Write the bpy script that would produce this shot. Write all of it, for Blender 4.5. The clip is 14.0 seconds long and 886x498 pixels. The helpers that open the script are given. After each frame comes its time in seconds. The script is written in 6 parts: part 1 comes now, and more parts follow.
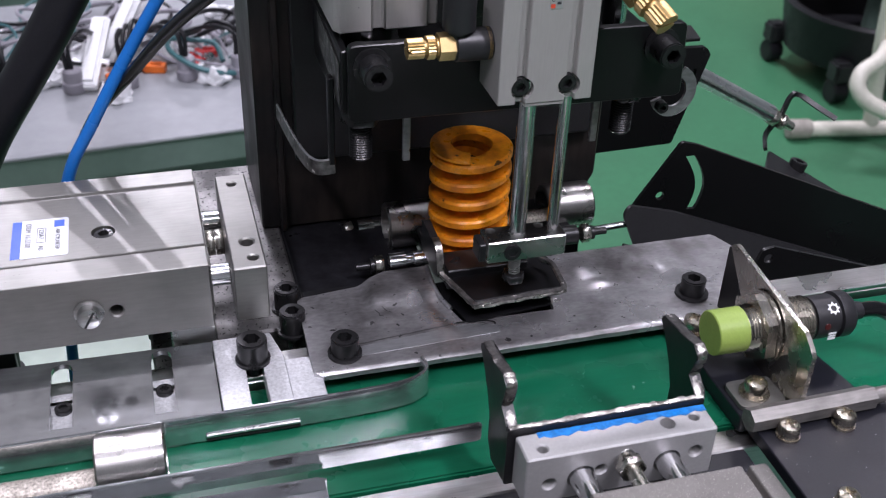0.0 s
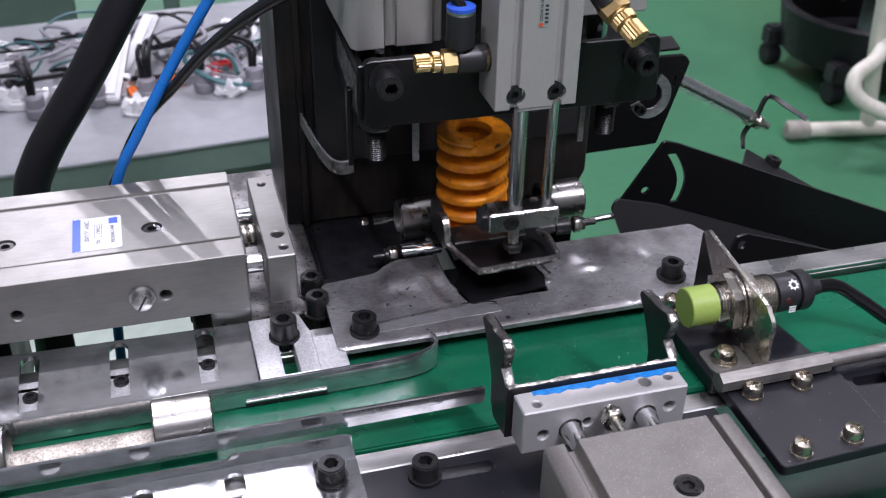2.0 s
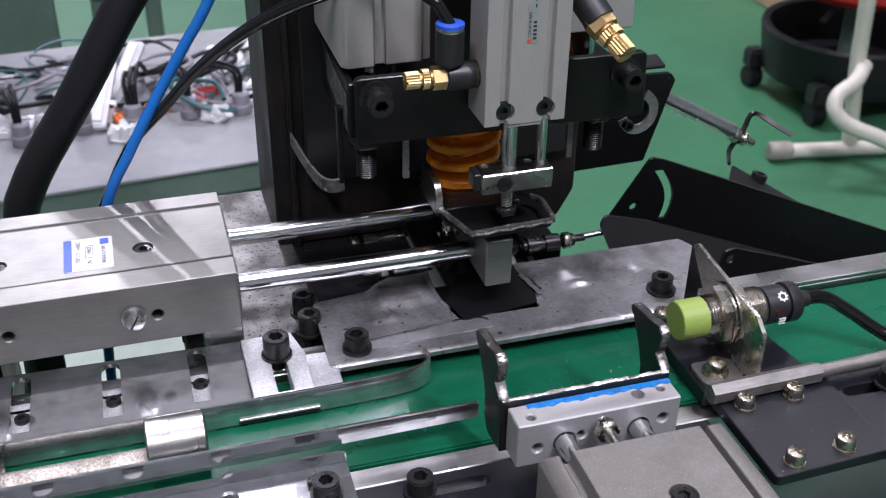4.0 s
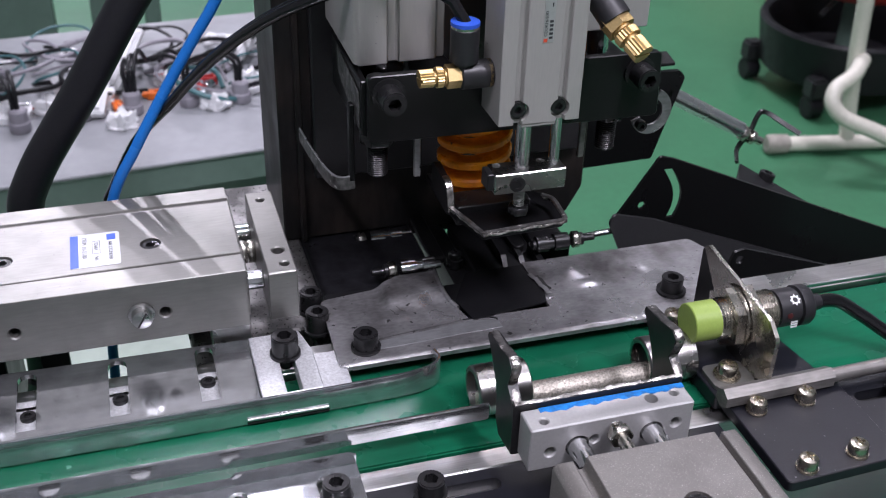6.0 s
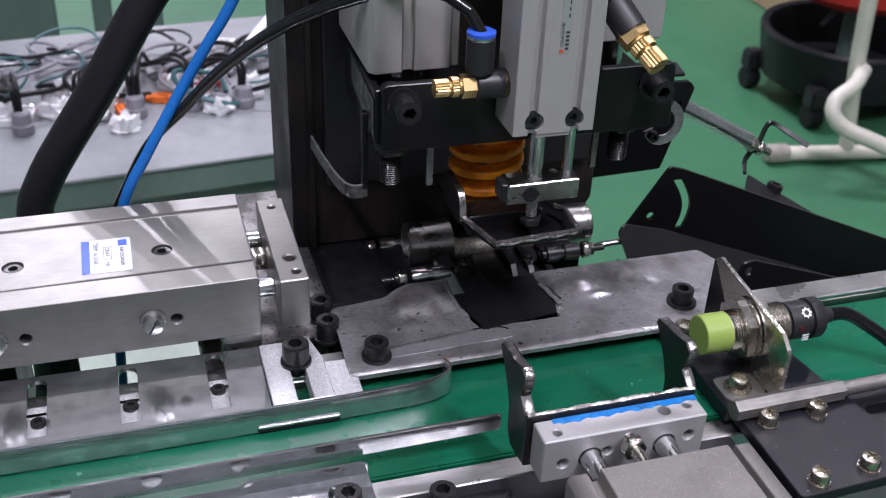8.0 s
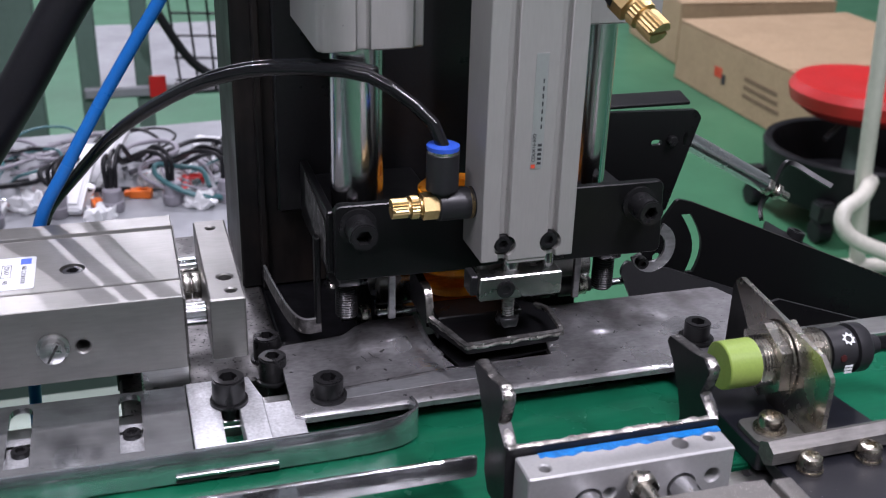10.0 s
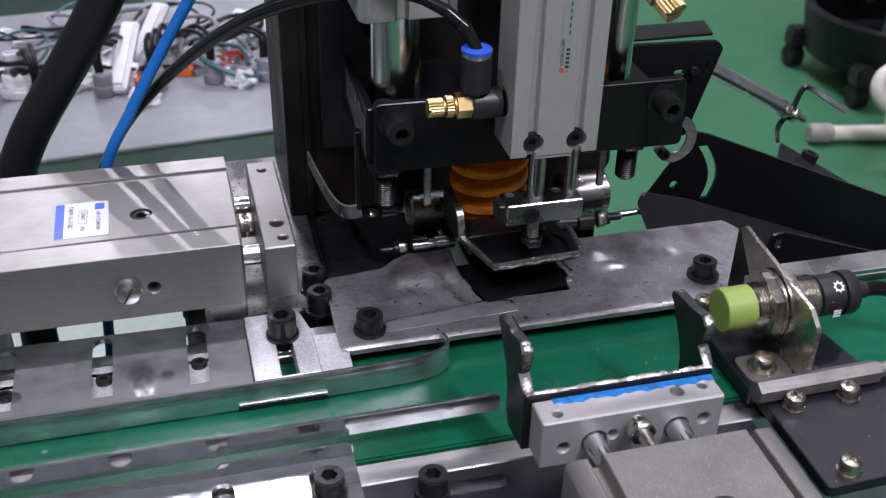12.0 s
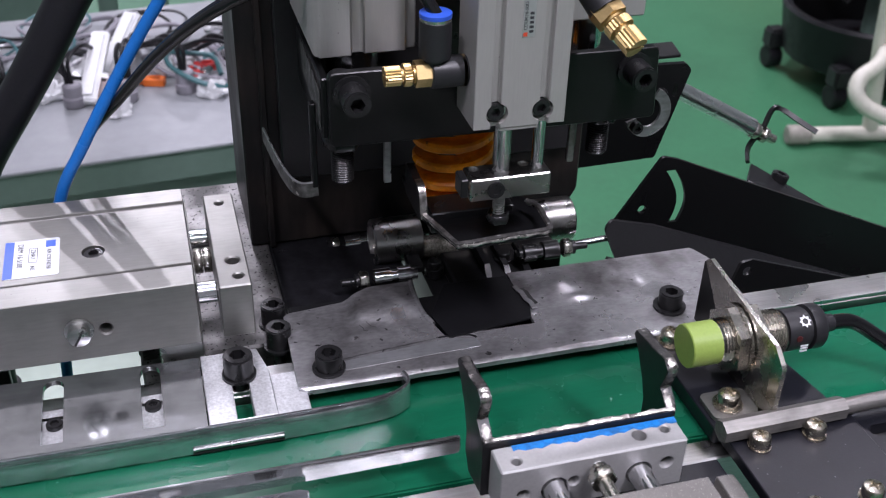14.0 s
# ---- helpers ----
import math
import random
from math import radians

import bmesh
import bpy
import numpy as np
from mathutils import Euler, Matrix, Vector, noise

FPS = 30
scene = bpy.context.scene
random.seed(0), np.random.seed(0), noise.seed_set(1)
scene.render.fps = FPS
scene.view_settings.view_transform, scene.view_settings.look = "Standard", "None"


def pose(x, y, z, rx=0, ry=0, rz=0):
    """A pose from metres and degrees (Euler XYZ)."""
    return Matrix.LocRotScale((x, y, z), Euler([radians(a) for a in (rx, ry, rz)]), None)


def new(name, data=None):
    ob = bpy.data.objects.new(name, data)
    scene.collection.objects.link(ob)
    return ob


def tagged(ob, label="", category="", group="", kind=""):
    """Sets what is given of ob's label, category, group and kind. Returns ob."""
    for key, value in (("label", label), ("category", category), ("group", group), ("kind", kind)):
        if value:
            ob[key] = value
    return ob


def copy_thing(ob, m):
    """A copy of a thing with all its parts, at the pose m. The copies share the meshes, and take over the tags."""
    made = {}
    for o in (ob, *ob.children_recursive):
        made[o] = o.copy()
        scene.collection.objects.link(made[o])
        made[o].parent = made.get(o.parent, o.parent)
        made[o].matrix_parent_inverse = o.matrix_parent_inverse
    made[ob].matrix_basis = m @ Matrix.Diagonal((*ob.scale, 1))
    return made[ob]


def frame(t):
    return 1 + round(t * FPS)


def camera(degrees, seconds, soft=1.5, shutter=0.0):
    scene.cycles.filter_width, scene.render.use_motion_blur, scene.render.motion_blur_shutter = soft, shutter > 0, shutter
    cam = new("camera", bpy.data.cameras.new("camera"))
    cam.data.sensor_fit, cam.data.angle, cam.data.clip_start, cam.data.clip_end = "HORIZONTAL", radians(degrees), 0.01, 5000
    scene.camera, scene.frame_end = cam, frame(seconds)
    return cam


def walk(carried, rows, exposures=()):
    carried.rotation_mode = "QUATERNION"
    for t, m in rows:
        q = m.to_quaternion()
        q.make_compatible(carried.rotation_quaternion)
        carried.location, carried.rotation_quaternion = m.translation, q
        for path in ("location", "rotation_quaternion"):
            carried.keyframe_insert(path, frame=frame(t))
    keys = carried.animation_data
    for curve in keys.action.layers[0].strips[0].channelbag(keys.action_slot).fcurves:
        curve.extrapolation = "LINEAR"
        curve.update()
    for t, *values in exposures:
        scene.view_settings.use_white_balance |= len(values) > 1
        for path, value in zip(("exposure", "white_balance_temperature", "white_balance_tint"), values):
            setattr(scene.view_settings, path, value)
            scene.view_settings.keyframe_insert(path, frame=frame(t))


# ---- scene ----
cam = camera(44.6, 14.0, soft=1.1, shutter=0.4)
METRES, EYE, TILT, LEAN, TURN = 0.29, 0.255, -33.4, -1.9, -15.6
ROWS = [
    (0.0, 0.0000, 0.0000, 0.0000, 0.00, 0.00, -0.00),
    (0.5, 0.0044, -0.0162, -0.0092, 0.33, -0.07, 0.13),
    (1.0, 0.0101, -0.0573, -0.0169, 0.70, -0.11, 0.35),
    (1.5, 0.0005, -0.1447, -0.0280, 0.85, 0.13, 0.49),
    (2.0, 0.0022, -0.1921, -0.0266, 0.43, 0.38, 0.85),
    (2.5, 0.0231, -0.1969, -0.0135, -0.09, 0.70, 1.11),
    (3.0, 0.0178, -0.1849, -0.0124, -0.46, 0.85, 1.26),
    (3.2, 0.0214, -0.1916, -0.0392, -0.11, 1.78, 1.69),
    (5.3, -0.0573, -0.1970, -0.0309, -0.76, 1.30, 1.24),
    (5.5, -0.0491, -0.1905, -0.0256, -0.69, 1.07, 1.17),
    (6.0, -0.0323, -0.1841, -0.0227, -0.74, 1.08, 0.98),
    (6.5, -0.0355, -0.1820, -0.0245, -0.79, 1.14, 0.82),
    (7.0, -0.0425, -0.1847, -0.0207, -0.84, 1.24, 0.65),
    (7.5, -0.0472, -0.1850, -0.0183, -0.90, 1.30, 0.49),
    (8.0, -0.0548, -0.1822, -0.0162, -0.95, 1.34, 0.40),
    (8.5, -0.0386, -0.1199, -0.0240, -1.08, 1.52, 0.50),
    (8.7, -0.0365, -0.0616, -0.0701, -1.17, 2.12, 0.67),
    (9.0, -0.0189, 0.0422, -0.1414, -0.96, 5.36, 0.67),
    (9.2, -0.0071, 0.0908, -0.1604, -0.86, 7.69, 0.99),
    (9.6, -0.0031, 0.1058, -0.1704, -0.76, 9.29, 0.99),
    (10.6, 0.0045, 0.0091, -0.1181, 0.07, 6.70, 0.73),
    (11.3, 0.0139, -0.0576, -0.0835, 0.83, 3.17, 0.52),
    (11.5, -0.0053, -0.0696, -0.0803, 0.94, 1.65, 0.15),
    (12.0, 0.0026, -0.0661, -0.0374, 1.18, 0.48, 0.01),
    (12.5, 0.0203, -0.0468, -0.0061, 1.01, 0.17, 0.04),
    (13.0, 0.0324, -0.0419, 0.0005, 0.75, 0.13, 0.21),
    (13.5, 0.0392, -0.0357, 0.0081, 0.50, 0.19, 0.31),
    (14.0, 0.0330, -0.0366, 0.0142, 0.31, 0.31, 0.41),
]
walk(cam, [(t, pose(0, 0, EYE, TILT, LEAN, TURN) @ pose(METRES * x, METRES * y, METRES * z, 90 + pitch, roll, yaw)) for t, x, y, z, yaw, pitch, roll in ROWS],
     [(0, 0), (9.2, 0), (11.5, 0), (12.0, -0.18), (12.6, -0.14), (13.4, 0), (14, 0)])
cam.data.dof.use_dof, cam.data.dof.focus_distance, cam.data.dof.aperture_fstop = True, 0.43, 26.0
# ---- light: fluorescent tubes under a factory ceiling, plus unseen fill lamps ----
world = bpy.data.worlds.new("hall")
scene.world = world
world.use_nodes = True
world.node_tree.nodes["Background"].inputs[0].default_value = (0.92, 0.93, 1.0, 1)
world.node_tree.nodes["Background"].inputs[1].default_value = 0.12
scene.view_settings.exposure = 0.0
FLOOR_Z, CEILING_Z = -0.80, 4.20


def area_lamp(x, y, z, rz, power, length=1.2, width=0.12):
    data = bpy.data.lights.new("tube_light", "AREA")
    data.shape, data.size, data.size_y, data.energy = "RECTANGLE", length, width, power
    data.color = (1.00, 0.95, 1.12)
    lamp = new("tube_light", data)
    lamp.matrix_world = pose(x, y, z, 0, 0, rz)
    return lamp


# Rows 3, 6 and 8 are unseen fills, added to brighten right and front.
TUBES_AND_FILLS = ((-0.20, 7.05, 4.0, 1.3, 0.09, 128, 112), (0.34, 3.40, 4.0, 1.3, 0.50, 150, 0), (2.6, 2.3, 4.0, 1.2, 0.12, 50, 40),
         (-1.10, 7.20, 4.0, 1.4, 0.09, 92, 117), (0.75, -0.85, 2.2, 1.2, 0.08, 62, -62), (-0.95, -0.75, 2.2, 1.2, 0.12, 36, 90),
         (0.10, 0.95, 4.0, 1.2, 0.10, 52, 112), (0.30, -2.20, 4.0, 1.5, 0.30, 52, 0))
for lx, ly, lz, ll, lw, lp, lr in TUBES_AND_FILLS:
    area_lamp(lx, ly, lz, lr, lp, ll, lw)


# ---- materials ----
def material(name, base, rough=0.5, metal=0.0, grain=400.0, amount=0.15, stain=25.0, stains=0.2, bump=0.05,
             stretch=(1, 1, 1), spec=0.5, second=None, chips=None, scratches=0.0, spread=(0.8, 1.3)):
    m = bpy.data.materials.new(name)
    m.use_nodes = True
    nt = m.node_tree
    bsdf = nt.nodes["Principled BSDF"]
    link = nt.links.new
    coord = nt.nodes.new("ShaderNodeTexCoord")
    mapping = nt.nodes.new("ShaderNodeMapping")
    mapping.inputs["Scale"].default_value = stretch
    link(coord.outputs["Object"], mapping.inputs["Vector"])
    fine = nt.nodes.new("ShaderNodeTexNoise")
    fine.inputs["Scale"].default_value, fine.inputs["Detail"].default_value = grain, 3
    link(mapping.outputs["Vector"], fine.inputs["Vector"])
    broad = nt.nodes.new("ShaderNodeTexNoise")
    broad.inputs["Scale"].default_value, broad.inputs["Detail"].default_value = stain, 4
    link(coord.outputs["Object"], broad.inputs["Vector"])
    ramp = nt.nodes.new("ShaderNodeMapRange")
    ramp.inputs["From Min"].default_value, ramp.inputs["From Max"].default_value = 0.42, 0.68
    link(broad.outputs["Fac"], ramp.inputs["Value"])
    tone = nt.nodes.new("ShaderNodeMix")
    tone.data_type = "RGBA"
    other = second or tuple(c * (1 - stains) for c in base)
    tone.inputs["A"].default_value, tone.inputs["B"].default_value = (*base, 1), (*other, 1)
    link(ramp.outputs["Result"], tone.inputs["Factor"])
    speck = nt.nodes.new("ShaderNodeMapRange")
    speck.inputs["To Min"].default_value, speck.inputs["To Max"].default_value = 1 - amount, 1 + amount
    speck.inputs["From Min"].default_value, speck.inputs["From Max"].default_value = 0.3, 0.7
    link(fine.outputs["Fac"], speck.inputs["Value"])
    mul = nt.nodes.new("ShaderNodeVectorMath")
    mul.operation = "MULTIPLY"
    link(tone.outputs["Result"], mul.inputs[0])
    link(speck.outputs["Result"], mul.inputs[1])
    colour = mul.outputs["Vector"]
    if chips:
        size, amount_of, tint = chips
        spots = nt.nodes.new("ShaderNodeTexNoise")
        spots.inputs["Scale"].default_value, spots.inputs["Detail"].default_value = size, 2
        link(coord.outputs["Object"], spots.inputs["Vector"])
        cut = nt.nodes.new("ShaderNodeMapRange")
        cut.inputs["From Min"].default_value, cut.inputs["From Max"].default_value = 0.72 - amount_of, 0.76 - amount_of
        link(spots.outputs["Fac"], cut.inputs["Value"])
        chip = nt.nodes.new("ShaderNodeMix")
        chip.data_type = "RGBA"
        chip.inputs["B"].default_value = (*tint, 1)
        link(cut.outputs["Result"], chip.inputs["Factor"])
        link(colour, chip.inputs["A"])
        colour = chip.outputs["Result"]
    link(colour, bsdf.inputs["Base Color"])
    gloss = nt.nodes.new("ShaderNodeMapRange")
    gloss.inputs["To Min"].default_value, gloss.inputs["To Max"].default_value = max(0.03, rough * spread[0]), min(1, rough * spread[1])
    gloss.inputs["From Min"].default_value, gloss.inputs["From Max"].default_value = 0.3, 0.7
    link(broad.outputs["Fac"], gloss.inputs["Value"])
    link(gloss.outputs["Result"], bsdf.inputs["Roughness"])
    bsdf.inputs["Metallic"].default_value = metal
    bsdf.inputs["Specular IOR Level"].default_value = spec
    if bump:
        b = nt.nodes.new("ShaderNodeBump")
        b.inputs["Strength"].default_value, b.inputs["Distance"].default_value = bump, 0.0006
        link(fine.outputs["Fac"], b.inputs["Height"])
        normal = b.outputs["Normal"]
        if scratches:
            turn = nt.nodes.new("ShaderNodeMapping")
            turn.inputs["Rotation"].default_value = (0, 0, 0.35)
            turn.inputs["Scale"].default_value = (45, 1500, 1500)
            link(coord.outputs["Object"], turn.inputs["Vector"])
            lines = nt.nodes.new("ShaderNodeTexNoise")
            lines.inputs["Scale"].default_value, lines.inputs["Detail"].default_value = 1.0, 1
            link(turn.outputs["Vector"], lines.inputs["Vector"])
            keep = nt.nodes.new("ShaderNodeMapRange")
            keep.inputs["From Min"].default_value, keep.inputs["From Max"].default_value = 0.66, 0.76
            link(lines.outputs["Fac"], keep.inputs["Value"])
            c = nt.nodes.new("ShaderNodeBump")
            c.inputs["Strength"].default_value, c.inputs["Distance"].default_value = scratches, 0.0004
            link(keep.outputs["Result"], c.inputs["Height"])
            link(normal, c.inputs["Normal"])
            normal = c.outputs["Normal"]
        link(normal, bsdf.inputs["Normal"])
    return m


ALU = material("satin_aluminium", (0.215, 0.213, 0.200), 0.38, 0.75, 900, 0.06, 85, 0.10, 0.03, (0.15, 1, 1), chips=(800, -0.01, (0.12, 0.12, 0.115)), spread=(0.96, 1.08))
ALU_LIGHT = material("pale_anodised_aluminium", (0.40, 0.40, 0.395), 0.42, 0.4, 900, 0.05, 40, 0.10, 0.03)
ALU_BRUSHED = material("brushed_aluminium", (0.53, 0.53, 0.52), 0.30, 1, 1500, 0.10, 60, 0.15, 0.08, (0.05, 1, 1))
ALU_POLISHED = material("polished_steel_sheet", (0.70, 0.72, 0.74), 0.10, 0.94, 700, 0.06, 90, 0.35, 0.015, (0.1, 1, 1), chips=(420, 0.0, (0.25, 0.25, 0.25)), scratches=0.03, spread=(0.6, 1.7))
ALU_GREY = material("grey_anodised_aluminium", (0.43, 0.42, 0.40), 0.48, 0.5, 1600, 0.03, 30, 0.08, 0.02, (1, 1, 0.1), chips=(500, -0.02, (0.2, 0.2, 0.2)))
ALU_CAST = material("cast_grey_aluminium", (0.235, 0.225, 0.21), 0.50, 0.6, 2600, 0.10, 60, 0.10, 0.12, chips=(2400, 0.07, (0.50, 0.48, 0.45)))
STEEL_PLATE = material("worn_steel_plate", (0.43, 0.428, 0.435), 0.31, 0.78, 700, 0.16, 36, 0.6, 0.10, (0.5, 1, 1), 0.5, (0.115, 0.11, 0.11), chips=(330, 0.045, (0.06, 0.06, 0.06)), scratches=0.14, spread=(0.6, 1.6))
STEEL_PALER = material("paler_steel", (0.44, 0.45, 0.46), 0.36, 0.78, 900, 0.10, 120, 0.25, 0.06, (0.2, 1, 1))
ALU_SANDED = material("sanded_aluminium", (0.62, 0.63, 0.64), 0.50, 0.7, 900, 0.18, 160, 0.10, 0.12)
BLACK_MATT = material("matt_black_steel", (0.006, 0.006, 0.007), 0.48, 0.0, 700, 0.2, 40, 0.35, 0.05, (1, 1, 1), 0.22)
# Near-black: oil on the bed, and shade put into bed and roller ends.
OIL_SHADE_STEEL = material("oil_and_shade_black", (0.017, 0.017, 0.020), 0.34, 0.3, 350, 0.3, 120, 0.5, 0.08, (1, 1, 1), 0.4)
STEEL_SPOTTED = material("oily_spotted_steel", (0.23, 0.225, 0.22), 0.46, 0.55, 700, 0.12, 60, 0.70, 0.08, chips=(620, 0.11, (0.014, 0.014, 0.014)))
STEEL = material("ground_steel", (0.42, 0.41, 0.395), 0.27, 1, 1800, 0.10, 80, 0.15, 0.06, (4, 0.3, 0.3))
STEEL_RAW = material("grainy_raw_steel", (0.42, 0.39, 0.34), 0.50, 0.85, 1100, 0.45, 120, 0.25, 0.5)
STEEL_CUT = material("flame_cut_steel_edge", (0.40, 0.385, 0.36), 0.32, 1, 420, 0.35, 200, 0.75, 0.4, spread=(0.5, 1.7))
CHROME = material("chromed_rod", (0.70, 0.70, 0.71), 0.17, 1, 900, 0.04, 60, 0.08, 0.02)
# Lighter chrome copy, puts a missing highlight into the support rod's colour.
CHROME_HIGHLIGHT = material("highlight_chrome", (0.86, 0.87, 0.88), 0.24, 1, 900, 0.04, 60, 0.08, 0.02)
NICKEL = material("nickel_plating", (0.66, 0.63, 0.57), 0.24, 1, 900, 0.08, 150, 0.2, 0.03)
ZINC = material("zinc_screw", (0.62, 0.57, 0.48), 0.24, 1, 1200, 0.10, 200, 0.25, 0.05)
BLACK_OXIDE = material("black_oxide_screw", (0.018, 0.018, 0.019), 0.30, 0.3, 900, 0.2, 200, 0.3, 0.05)
BLACK_STEEL = material("black_painted_steel", (0.011, 0.011, 0.012), 0.34, 0.0, 700, 0.2, 40, 0.35, 0.04, (1, 1, 1), 0.42)
BLACK_COLUMN = material("dark_oiled_steel", (0.010, 0.0095, 0.0095), 0.44, 0.0, 300, 0.3, 34, 0.5, 0.06, (1, 1, 0.2), 0.26, (0.026, 0.020, 0.017))
BLACK_SHEET = material("black_powder_coat", (0.006, 0.006, 0.0065), 0.30, 0.0, 1500, 0.2, 25, 0.3, 0.06, (1, 1, 1), 0.34)
BLACK_ANODISED = material("black_anodised_plate", (0.0075, 0.008, 0.0115), 0.36, 0.0, 1200, 0.15, 45, 0.25, 0.05, chips=(600, -0.01, (0.16, 0.16, 0.17)))
RUBBER = material("black_rubber", (0.009, 0.009, 0.011), 0.42, 0, 800, 0.15, 40, 0.2, 0.05, (1, 1, 1), 0.3)
TUBE_BLACK = material("glossy_black_tube", (0.008, 0.008, 0.009), 0.14, 0, 800, 0.1, 40, 0.2, 0.01)
PLASTIC_BLACK = material("black_plastic", (0.015, 0.015, 0.017), 0.42, 0, 900, 0.1, 60, 0.15, 0.02)
PLASTIC_BLUE = material("blue_plastic", (0.03, 0.10, 0.55), 0.35, 0, 900, 0.05, 60, 0.1, 0.01)
TUBE_BLUE = material("blue_polyurethane", (0.010, 0.13, 0.44), 0.28, 0, 900, 0.04, 40, 0.1, 0.01)
BRASS = material("turned_brass", (0.68, 0.50, 0.24), 0.44, 1, 1200, 0.06, 120, 0.15, 0.03)
BELT = material("green_pvc_belt", (0.005, 0.092, 0.045), 0.26, 0, 500, 0.08, 40, 0.18, 0.01, (0.2, 1, 1), 0.28, chips=(170, -0.03, (0.10, 0.24, 0.17)))
ORANGE = material("orange_spring_paint", (0.90, 0.32, 0.015), 0.30, 0, 500, 0.08, 130, 0.4, 0.05, (1, 1, 1), 0.5, (0.60, 0.17, 0.010), chips=(260, 0.03, (0.10, 0.035, 0.01)))
SENSOR_GREEN = material("lime_plastic", (0.245, 0.345, 0.072), 0.45, 0, 900, 0.05, 50, 0.06, 0.02)
MARKER_BLUE = material("blue_marker_paint", (0.006, 0.17, 0.50), 0.5, 0, 900, 0.25, 260, 0.35, 0.05)
PAPER = material("white_label", (0.52, 0.54, 0.57), 0.38, 0, 900, 0.03, 60, 0.05, 0.0)
LABEL_SILVER = material("silver_label", (0.50, 0.50, 0.50), 0.32, 0.6, 900, 0.03, 60, 0.05, 0.0)
INK = material("black_ink", (0.03, 0.03, 0.035), 0.6, 0, 900, 0.05, 60, 0.05, 0.0)
INK_BLUE = material("blue_ink", (0.03, 0.09, 0.45), 0.5, 0, 900, 0.05, 60, 0.05, 0.0)
INK_RED = material("red_ink", (0.62, 0.07, 0.03), 0.5, 0, 900, 0.05, 60, 0.05, 0.0)
# Flat near-black, standing in for shade inside slits, slots and recesses.
DARK = material("recess_shade_black", (0.01, 0.01, 0.01), 0.6, 0, 900, 0.1, 60, 0.1, 0.0)
FLOOR_GREEN = material("green_epoxy_floor", (0.047, 0.172, 0.085), 0.38, 0, 60, 0.06, 2.5, 0.22, 0.02)
UNSEEN_ROOF = material("unseen_roof_grey", (0.22, 0.225, 0.235), 0.6, 0, 30, 0.05, 1.5, 0.3, 0.02)
UNSEEN_WALL = material("unseen_wall_pale", (0.52, 0.53, 0.54), 0.6, 0, 30, 0.05, 1.5, 0.1, 0.02)
GREEN_PAINT = material("green_machine_paint", (0.120, 0.180, 0.150), 0.45, 0, 80, 0.06, 6, 0.2, 0.03)
SHEET_WHITE = material("white_bench_sheet", (0.25, 0.26, 0.275), 0.5, 0, 60, 0.06, 9, 0.15, 0.05)
CARTON = material("brown_cardboard", (0.42, 0.30, 0.18), 0.75, 0, 90, 0.08, 5, 0.12, 0.05)
CARTON_DARK = material("carton_print", (0.20, 0.13, 0.08), 0.75, 0, 90, 0.08, 5, 0.12, 0.0)
RED_PLASTIC = material("red_plastic", (0.55, 0.02, 0.02), 0.35, 0, 90, 0.05, 9, 0.12, 0.02)
CREAM_TUBE = material("cream_coated_tube", (0.62, 0.60, 0.52), 0.35, 0, 90, 0.05, 9, 0.12, 0.01)
BIN_PALE = material("pale_grey_green_plastic", (0.42, 0.50, 0.43), 0.45, 0, 80, 0.05, 8, 0.12, 0.02)
CREAM_CAP = material("dirty_cream_rubber", (0.33, 0.31, 0.27), 0.55, 0, 90, 0.08, 30, 0.35, 0.03)
GREY_PLASTIC = material("grey_plastic", (0.26, 0.25, 0.28), 0.45, 0, 200, 0.05, 20, 0.15, 0.02)
WHITE_PLASTIC = material("white_plastic", (0.72, 0.73, 0.74), 0.4, 0, 200, 0.05, 20, 0.1, 0.01)
BAG_WHITE = material("glossy_white_film", (0.80, 0.81, 0.82), 0.12, 0, 200, 0.05, 30, 0.15, 0.02, (1, 1, 1), 0.8)
TEAL_WIRE = material("teal_wire", (0.05, 0.14, 0.15), 0.4, 0, 200, 0.05, 20, 0.1, 0.01)
ORANGE_PLASTIC = material("orange_plastic", (0.75, 0.16, 0.02), 0.4, 0, 200, 0.05, 20, 0.1, 0.01)
GREEN_SHADE = material("shaded_green", (0.012, 0.075, 0.045), 0.32, 0, 80, 0.06, 9, 0.25, 0.02)
STEEL_BAR = material("drawn_grey_steel", (0.26, 0.25, 0.235), 0.42, 0.75, 900, 0.15, 90, 0.35, 0.1, (0.1, 1, 1))
STEEL_BURNT = material("burnt_grey_steel", (0.16, 0.155, 0.15), 0.40, 0.7, 500, 0.3, 180, 0.6, 0.5, chips=(500, 0.05, (0.55, 0.53, 0.5)))
LED_RED = material("unlit_red_lens", (0.05, 0.008, 0.008), 0.3, 0, 200, 0.05, 20, 0.1, 0.0)


# ---- mesh helpers ----
def finish(bm, angle=35):
    bmesh.ops.recalc_face_normals(bm, faces=bm.faces)
    lim = radians(angle)
    for f in bm.faces:
        f.smooth = True
    for e in bm.edges:
        if len(e.link_faces) != 2 or e.calc_face_angle(0) > lim:
            e.smooth = False
    return bm


def mesh_object(name, bm, mat):
    finish(bm)
    me = bpy.data.meshes.new(name)
    bm.to_mesh(me)
    bm.free()
    me.materials.append(mat)
    return new(name, me)


def part(name, bm, mat, parent, label=""):
    """Links a bmesh as one mesh object under a thing or under a part."""
    ob = mesh_object(name, bm, mat)
    ob.parent = parent
    return tagged(ob, label)


def thing(name, label, category, group="", at=(0, 0, 0)):
    ob = new(name)
    ob.location = at
    ob.empty_display_size = 0.01
    return tagged(ob, label, category, group)


